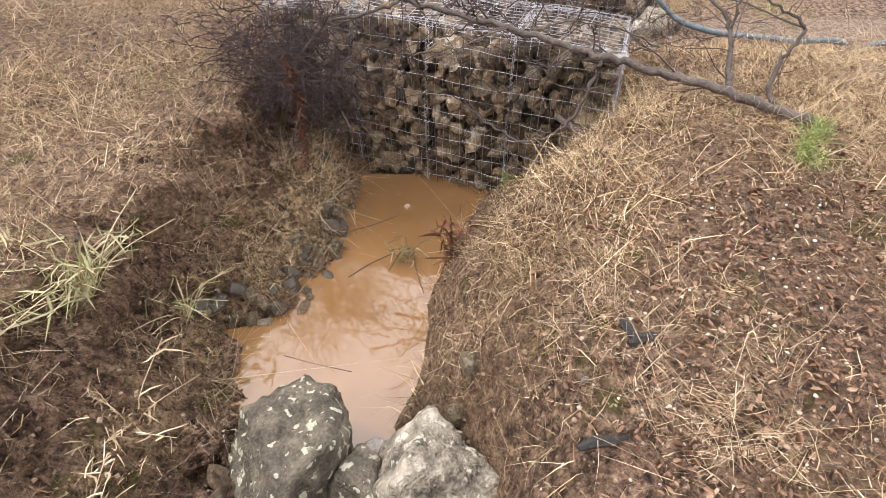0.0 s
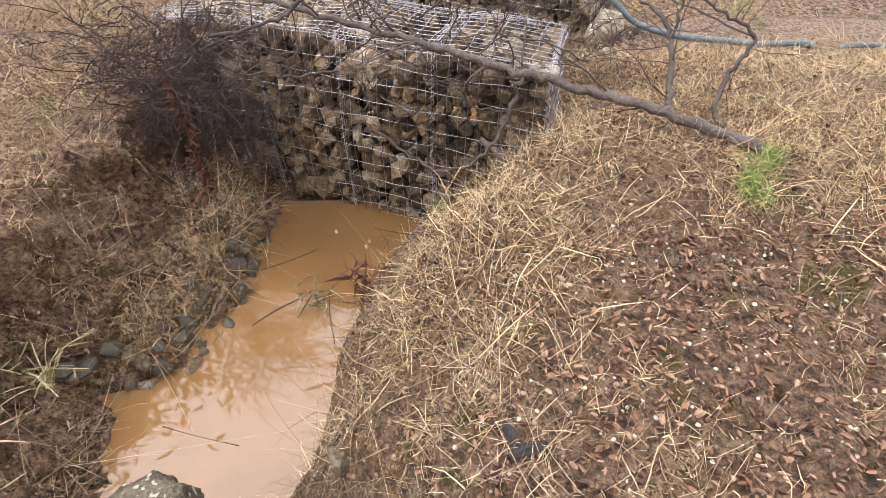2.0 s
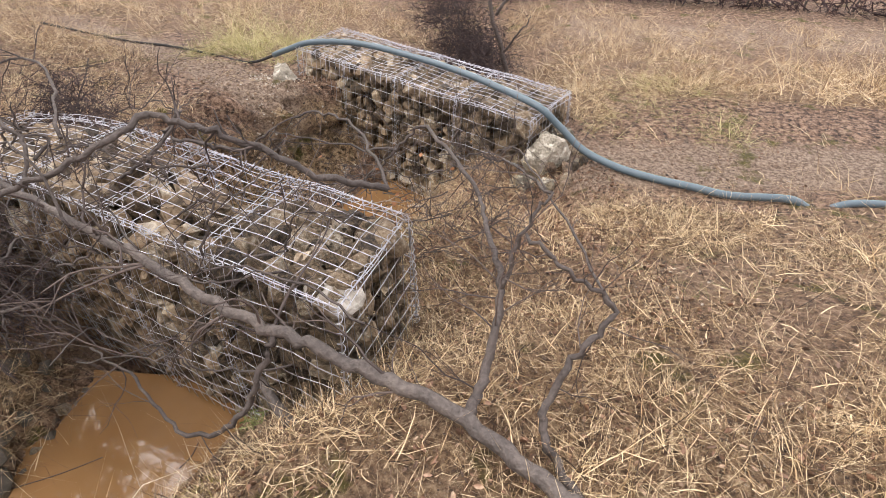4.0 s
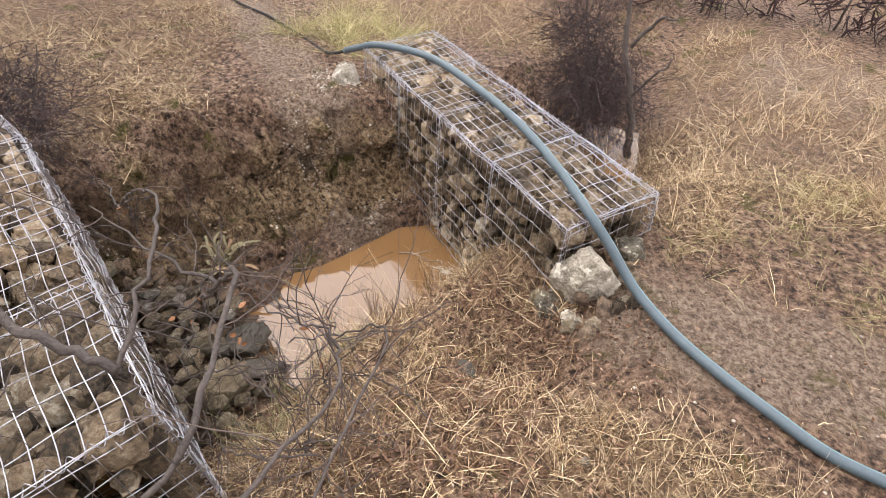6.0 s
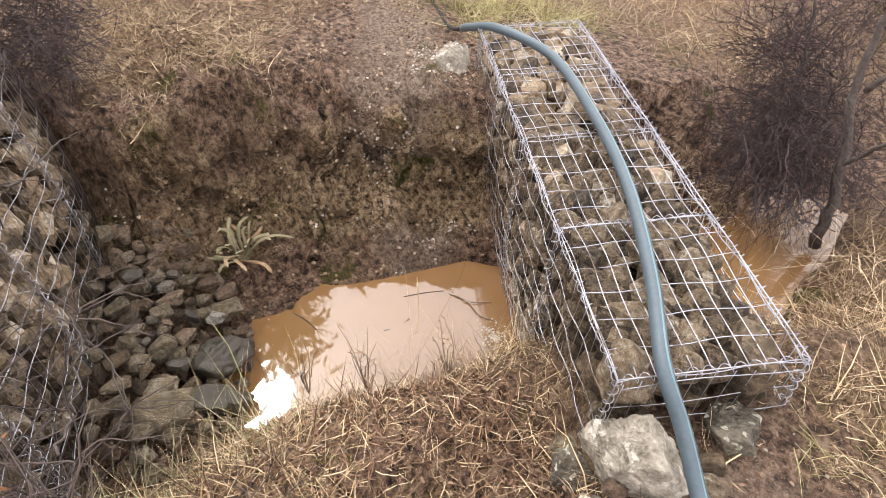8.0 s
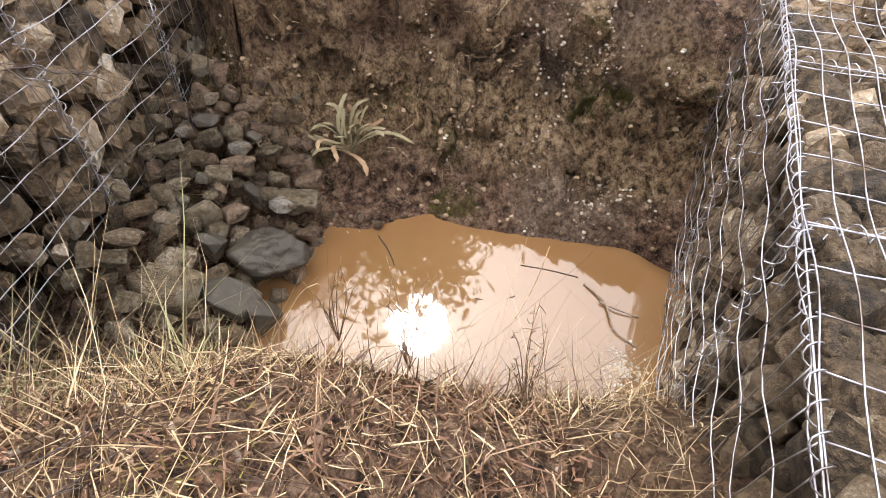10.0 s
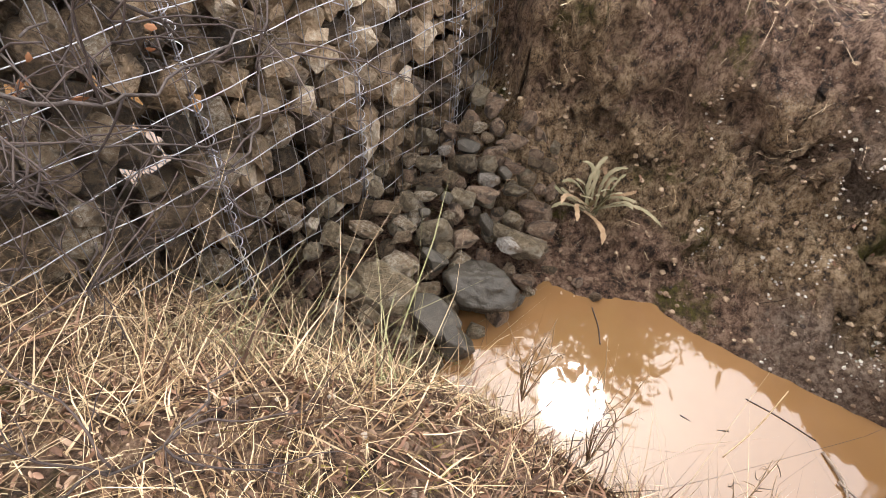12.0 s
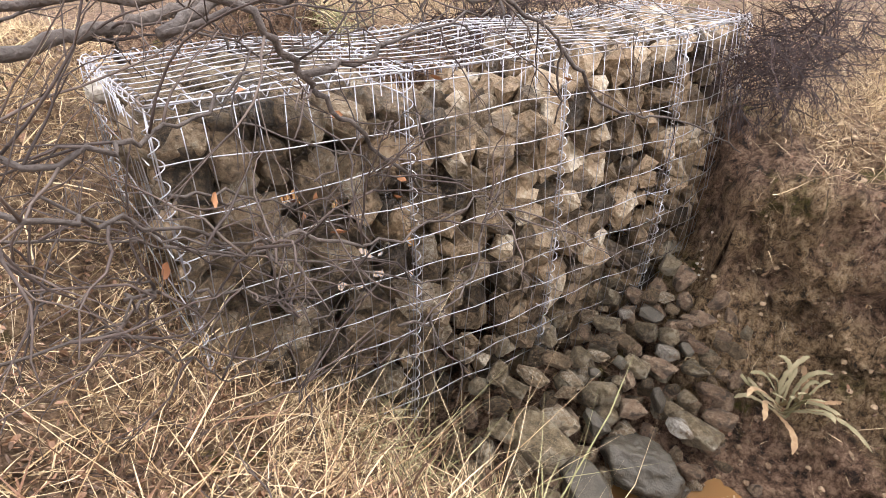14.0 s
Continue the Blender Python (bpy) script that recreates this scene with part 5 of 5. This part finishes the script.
def litter(count, low, high, size, seed, name, label, keep, mat):
    r = np.random.default_rng(seed)
    x, y = r.uniform(low[0], high[0], count), r.uniform(low[1], high[1], count)
    ok = (r.random(count) < keep(x, y)) & ~in_gabion(x, y)
    x, y = x[ok], y[ok]
    z = land(x, y)
    ok = ~wet(x, y, z)
    x, y, z = x[ok], y[ok], z[ok]
    n = len(x)
    e = 0.03
    nx, ny = -(land(x + e, y) - z) / e, -(land(x, y + e) - z) / e
    up = np.stack([nx, ny, np.ones(n)], 1) + r.normal(0, 0.35, (n, 3))
    up /= np.linalg.norm(up, axis=1)[:, None]
    a = np.cross(up, r.normal(0, 1, (n, 3)))
    a /= np.linalg.norm(a, axis=1)[:, None]
    b = np.cross(up, a)
    s = r.uniform(size[0], size[1], n)[:, None]
    wide = r.uniform(0.08, 0.24, n)[:, None] * s
    x = settle(x, y)[0]
    c = np.stack([x, y, z + 0.006 + r.uniform(0, 0.012, n)], 1)
    curl = up * s * r.uniform(0.05, 0.6, n)[:, None]
    v = np.stack([c - a * s * 0.5 + curl * 0.5, c - a * s * 0.22 + b * wide + curl, c + a * s * 0.22 + b * wide + curl, c + a * s * 0.5 + curl * 0.5,
                  c + a * s * 0.22 - b * wide + curl, c - a * s * 0.22 - b * wide + curl, c - a * s * 0.1, c + a * s * 0.14], 1)
    i = np.arange(n)[:, None] * 8
    q = np.concatenate([i + np.array([6, 7, 2, 1]), i + np.array([5, 4, 7, 6])])
    t = np.concatenate([i + np.array([0, 6, 1]), i + np.array([0, 5, 6]), i + np.array([7, 3, 2]), i + np.array([7, 4, 3])])
    thing(name, label, "leaves", kind="stuff", data=fast_mesh(name, v.reshape(-1, 3), [q, t], mat, True))


litter(12000, (0.3, 0.3), (3.0, 2.8), (0.012, 0.032), 51, "fallen_leaves", "brown oval fallen oak leaves on wet soil", lambda x, y: np.where((x > 0.5) & (y < 1.9), 0.95, 0.3), M_LEAF)
litter(12000, (-2.6, 0.3), (3.4, 6.6), (0.01, 0.026), 52, "fallen_leaves", "scattered brown fallen leaves among dry grass", lambda x, y: 0.5 + 0 * x, M_LEAF)
litter(7000, (0.6, 3.0), (2.2, 5.0), (0.009, 0.024), 53, "fallen_leaves", "russet fallen leaves behind the gabion", lambda x, y: 0.8 + 0 * x, M_LEAF)


def pebbles(count, low, high, size, seed, name, label, keep, mat):
    r = np.random.default_rng(seed)
    x, y = r.uniform(low[0], high[0], count), r.uniform(low[1], high[1], count)
    ok = (r.random(count) < keep(x, y)) & ~in_gabion(x, y)
    x, y = x[ok], y[ok]
    n = len(x)
    x, z = settle(x, y)
    g = 1.618
    octa = np.array([(-1, g, 0), (1, g, 0), (-1, -g, 0), (1, -g, 0), (0, -1, g), (0, 1, g), (0, -1, -g), (0, 1, -g), (g, 0, -1), (g, 0, 1), (-g, 0, -1), (-g, 0, 1)]) / 1.9 * np.array([1, 1, 0.75])
    faces = np.array([(0, 11, 5), (0, 5, 1), (0, 1, 7), (0, 7, 10), (0, 10, 11), (1, 5, 9), (5, 11, 4), (11, 10, 2), (10, 7, 6), (7, 1, 8),
                      (3, 9, 4), (3, 4, 2), (3, 2, 6), (3, 6, 8), (3, 8, 9), (4, 9, 5), (2, 4, 11), (6, 2, 10), (8, 6, 7), (9, 8, 1)])
    s = size[0] + (size[1] - size[0]) * r.random(n) ** 2.5
    ang = r.uniform(0, 6.28, n)
    v = octa[None] * (1 + r.uniform(-0.3, 0.3, (n, 12, 3))) * s[:, None, None]
    ca, sa = np.cos(ang)[:, None], np.sin(ang)[:, None]
    v = np.stack([v[..., 0] * ca - v[..., 1] * sa, v[..., 0] * sa + v[..., 1] * ca, v[..., 2]], -1)
    v += np.stack([x, y, z + s * 0.15], 1)[:, None, :]
    t = (np.arange(n)[:, None, None] * 12 + faces[None]).reshape(-1, 3)
    thing(name, label, "gravel", kind="stuff", data=fast_mesh(name, v.reshape(-1, 3), [t], mat))


def bank_band(x, y):
    seam = np.exp(-((land(x, y, False) + 0.62 + 0.05 * np.sin(x * 5 + y * 3)) / 0.05) ** 2) + 0.7 * np.exp(-((land(x, y, False) + 0.95) / 0.05) ** 2) * (y > 5.0)
    return np.clip(seam * np.clip(-0.9 + 10 * fnoise(x * 5, y * 5), 0, 1), 0, 1)


pebbles(8000, (-2.4, 0.3), (3.4, 7.0), (0.002, 0.008), 61, "gravel", "fine gravel and grit on bare soil", lambda x, y: np.clip(1 - cover(x, y) * 1.5, 0.05, 0.6) * (1 - 0.9 * mossy(x, y)), M_PEBBLE)
pebbles(1000, (0.5, 0.3), (2.4, 2.0), (0.003, 0.008), 66, "gravel", "pale flecks of grit among fallen leaves", lambda x, y: 0.7 + 0 * x, M_QUARTZ)
pebbles(22000, (-1.2, 4.0), (0.6, 6.4), (0.0025, 0.0095), 62, "gravel", "pale gravel seam in the eroded bank", bank_band, M_QUARTZ)
pebbles(4500, (-1.5, 3.7), (0.6, 6.4), (0.003, 0.014), 63, "soil_clods", "crumbling brown clods on the eroded bank", lambda x, y: 0.7 * (x < sample(ST_XL, y)), M_CLOD)
pebbles(2500, (-0.6, 5.2), (0.3, 6.2), (0.0025, 0.009), 69, "gravel", "pale gravel washed over the worn path", lambda x, y: trodden(x, y) * (fnoise(x * 4, y * 4) > 0.0), M_QUARTZ)
pebbles(4000, (-2.4, 0.3), (3.2, 6.8), (0.003, 0.013), 64, "soil_crumbs", "dark crumbs of soil and rotten litter", lambda x, y: 0.75 + 0 * x, M_CRUMB)
pebbles(5000, (-1.6, 0.5), (0.5, 2.6), (0.003, 0.012), 65, "soil_clods", "crumbling brown clods on the pool bank", lambda x, y: 0.8 * (x < sample(ST_XL, y)) + 0.4 * (x > sample(ST_XR, y)), M_CRUMB)


def leafy(name, label, category, base, stems, mat, seed, height, leaf, per, out=0.5, stem_mat=None, broad=0.13, thick=0.0016):
    """A weed: thin stems with pointed leaves along them."""
    global r_g
    r = r_g = np.random.default_rng(seed)
    ob = thing(name, label, category, at=base)
    roots, heads, lens = [], [], []
    for k in range(stems):
        sp = Soup()
        a = r.uniform(0, 6.28)
        top = np.array([math.cos(a) * out * r.uniform(0.3, 1), math.sin(a) * out * r.uniform(0.3, 1), height * r.uniform(0.6, 1.1)])
        line = spline([(0, 0, -0.02), top * np.array([0.35, 0.35, 0.6]) + r.normal(0, 0.02, 3), top], 6)
        tube(sp, line, np.linspace(thick, thick * 0.5, len(line)), 5)
        part("stem", sp.mesh("stem", stem_mat or mat, True), ob)
        for u in r.uniform(0.1, 1.0, per):
            i = int(u * (len(line) - 1))
            roots.append(line[i])
            heads.append(r.normal(0, 1, 3) + np.array([0, 0, 0.4]))
            lens.append(leaf * r.uniform(0.6, 1.3))
    lens = np.array(lens)
    part("foliage", blades(np.array(roots), np.array(heads), lens, lens * broad, np.full(len(lens), 0.25), "foliage", mat), ob, "", "stuff")


def ground_at(x, y, lift=0.0):
    return (x, y, float(land(x, y)) + lift)


leafy("green_weed", "feathery bright green weed in dry grass", "weed", ground_at(1.5, 2.05), 14, M_GREEN, 71, 0.15, 0.03, 45, 0.13)
leafy("green_weed", "feathery bright green weed in dry grass", "weed", ground_at(1.66, 2.22), 8, M_GREEN, 72, 0.1, 0.025, 40, 0.1)
leafy("trailing_vine", "pale green trailing vine on the bank", "vine", ground_at(-1.42, 1.62), 24, M_VINE, 73, 0.3, 0.06, 16, 0.5, M_STRAW, 0.13, 0.0026)
leafy("trailing_vine", "pale green trailing vine on the bank", "vine", ground_at(-1.25, 1.9), 12, M_VINE, 74, 0.22, 0.05, 12, 0.4, M_STRAW, 0.13, 0.0024)
leafy("trailing_vine", "pale dry trailing vine on the bank", "vine", ground_at(-1.2, 1.2), 14, M_STRAW, 75, 0.16, 0.05, 12, 0.45, None, 0.16, 0.0022)
leafy("dry_dock", "red-brown dried dock plant at the pool edge", "plant", (0.04, 2.43, POOL_1), 8, M_RED, 76, 0.36, 0.045, 12, 0.14, None, 0.42, 0.002)
leafy("dry_dock", "tall red-brown dried dock stalk on the bank", "plant", ground_at(-0.84, 2.98), 2, M_RED, 77, 0.95, 0.03, 130, 0.04, None, 0.5, 0.004)
leafy("green_weed", "small green weed at the gabion foot", "weed", (0.42, 3.05, -0.74), 7, M_GREEN, 78, 0.11, 0.04, 10, 0.06)
leafy("grass_tuft", "grass tuft growing in the upper pool", "grass", (-0.22, 2.5, POOL_1), 16, M_SAGE, 79, 0.14, 0.07, 3, 0.14)
leafy("dry_seed_plant", "thin dry seed-head plant at the lower pool", "plant", (0.78, 4.7, -1.0), 12, M_THATCH, 80, 0.34, 0.02, 12, 0.14)
leafy("dry_seed_plant", "thin dry seed-head plant at the lower pool", "plant", (0.96, 5.0, -0.98), 12, M_THATCH, 81, 0.3, 0.02, 12, 0.14)
leafy("dry_seed_plant", "thin dry seed-head plant at the lower pool", "plant", (0.62, 4.5, -1.02), 10, M_THATCH, 82, 0.3, 0.02, 12, 0.12)


def rosette(label, base, count, length, seed):
    """A rosette of long toothed leaves."""
    r = np.random.default_rng(seed)
    ob = thing("leaf_rosette", label, "plant", at=base)
    for k in range(count):
        a = k * 2.4 + r.uniform(-0.3, 0.3)
        rise = r.uniform(1.4, 3.4) if k % 2 == 0 else r.uniform(0.3, 1.2)
        long = length * r.uniform(0.6, 1.1)
        out = np.array([math.cos(a), math.sin(a), rise])
        out /= np.linalg.norm(out)
        side = np.array([-math.sin(a), math.cos(a), 0.0])
        verts, k2 = [], 15
        for i in range(k2 + 1):
            u = i / k2
            mid = out * long * u + np.array([0, 0, -0.35 * long * u ** 3]) + side * 0.03 * math.sin(k * 1.7 + u * 4)
            w = 0.0135 * (0.25 + 0.75 * u ** 0.8) * math.sqrt(max(0.0, 1 - u ** 5)) * (0.72 + 0.4 * (i % 2)) + 0.001
            nrm = np.cross(side, out)
            verts += [mid - side * w + nrm * w * 0.35, mid, mid + side * w + nrm * w * 0.35]
        q = []
        for i in range(k2):
            q += [(3 * i, 3 * i + 1, 3 * i + 4, 3 * i + 3), (3 * i + 1, 3 * i + 2, 3 * i + 5, 3 * i + 4)]
        part("leaf", fast_mesh("leaf", np.array(verts), [np.array(q)], M_THATCH if k % 4 == 1 else M_SAGE, True), ob, "withered brown leaf" if k % 4 == 1 else "")


rosette("pale green toothed-leaf rosette at the foot of the bank", ground_at(-0.27, 4.63, 0.015), 24, 0.29, 4)

# sticks and dead stems floating in the pools
r_f = np.random.default_rng(14)
for k in range(16):
    up = k < 8
    z, (x0, x1), (y0, y1) = (POOL_1, (-0.75, 0.1), (1.7, 3.2)) if up else (POOL_2, (0.15, 0.9), (4.45, 5.5))
    x, y, a, long = r_f.uniform(x0, x1), r_f.uniform(y0, y1), r_f.uniform(0, 3.1), r_f.uniform(0.06, 0.22)
    d = np.array([math.cos(a), math.sin(a), 0.0]) * long
    ob = thing("floating_twig", "thin wet twig floating on muddy water", "twig", "floating twigs", at=(x, y, z + 0.001))
    sp = Soup()
    tube(sp, spline([-d, r_f.normal(0, 0.012, 3) * [1, 1, 0.2], d], 5), 0.0022, 5)
    part("wood", sp.mesh("wood", M_TWIG if k % 3 else M_GRASS, True), ob)


# ---- an oak on the far bank, mirrored in the pools ----
oak = thing("oak_tree", "leafy evergreen oak on the far bank", "tree", at=(-6.3, 5.5, float(land(-6.3, 5.5)) - 0.05))
r_o = np.random.default_rng(77)
sp = Soup()
tube(sp, spline([(0, 0, -0.1), (0.1, 0.1, 1.5), (-0.1, 0.2, 3.0), (0.2, 0.0, 4.4)], 7), np.linspace(0.24, 0.07, 22), 10)
part("trunk", sp.mesh("trunk", M_BARK, True), oak)
centres = []
for k in range(13):
    a, z = k * 2.4, 2.0 + 0.27 * k
    reach = r_o.uniform(1.3, 2.7) * (1 - 0.05 * k)
    tip = np.array([math.cos(a) * reach, math.sin(a) * reach, z + r_o.uniform(0.4, 1.0)])
    sp = Soup()
    tube(sp, spline([(0, 0.1, z * 0.7), tip * [0.5, 0.5, 0.9], tip], 6), np.linspace(0.08, 0.02, 13), 7)
    part("limb", sp.mesh("limb", M_BARK, True), oak)
    centres += [tip + r_o.normal(0, 0.45, 3) for _ in range(7)]
centres = np.array(centres)
root = np.repeat(centres, 130, axis=0) + r_o.normal(0, 0.3, (len(centres) * 130, 3))
size = r_o.uniform(0.07, 0.15, len(root))
r_g = np.random.default_rng(78)
part("crown", blades(root, r_o.normal(0, 1, (len(root), 3)), size, size * 0.6, np.full(len(root), 0.2), "crown", M_GREEN), oak, "crown of many small dull green leaves", "stuff")

# a forked stick and a patch of foam on the lower pool
fork = thing("forked_stick", "bleached forked stick lying in muddy water", "stick", at=(0.66, 5.4, POOL_2 + 0.003))
sp = Soup()
tube(sp, spline([(-0.16, -0.02, 0), (-0.06, 0.016, 0.006), (0.05, 0.004, 0.004), (0.13, 0.05, 0.0)], 5), np.linspace(0.0045, 0.002, 16), 6)
tube(sp, spline([(-0.07, 0.0, 0.006), (-0.02, 0.05, 0.008), (0.02, 0.11, 0.0)], 5), np.linspace(0.004, 0.002, 11), 6)
part("wood", sp.mesh("wood", M_DRIFT, True), fork)
r_b = np.random.default_rng(4)
foam = Soup()
for k in range(240):
    a, q, rad = r_b.uniform(0, 6.28), 0.075 * abs(r_b.normal()), r_b.uniform(0.002, 0.006)
    c = np.array([q * math.cos(a), 0.6 * q * math.sin(a), 0])
    ang = np.linspace(0, 6.28, 7)[:-1]
    ring = c + rad * np.stack([np.cos(ang), np.sin(ang), 0 * ang], 1)
    foam.add(np.concatenate([ring, [c + [0, 0, rad * 0.7]]]), tris=[(i, (i + 1) % 6, 6) for i in range(6)])
thing("foam_patch", "small patch of pale grey foam on muddy water", "foam", kind="stuff", at=(0.86, 5.38, POOL_2 + 0.001), data=foam.mesh("foam_patch", M_QUARTZ, True))
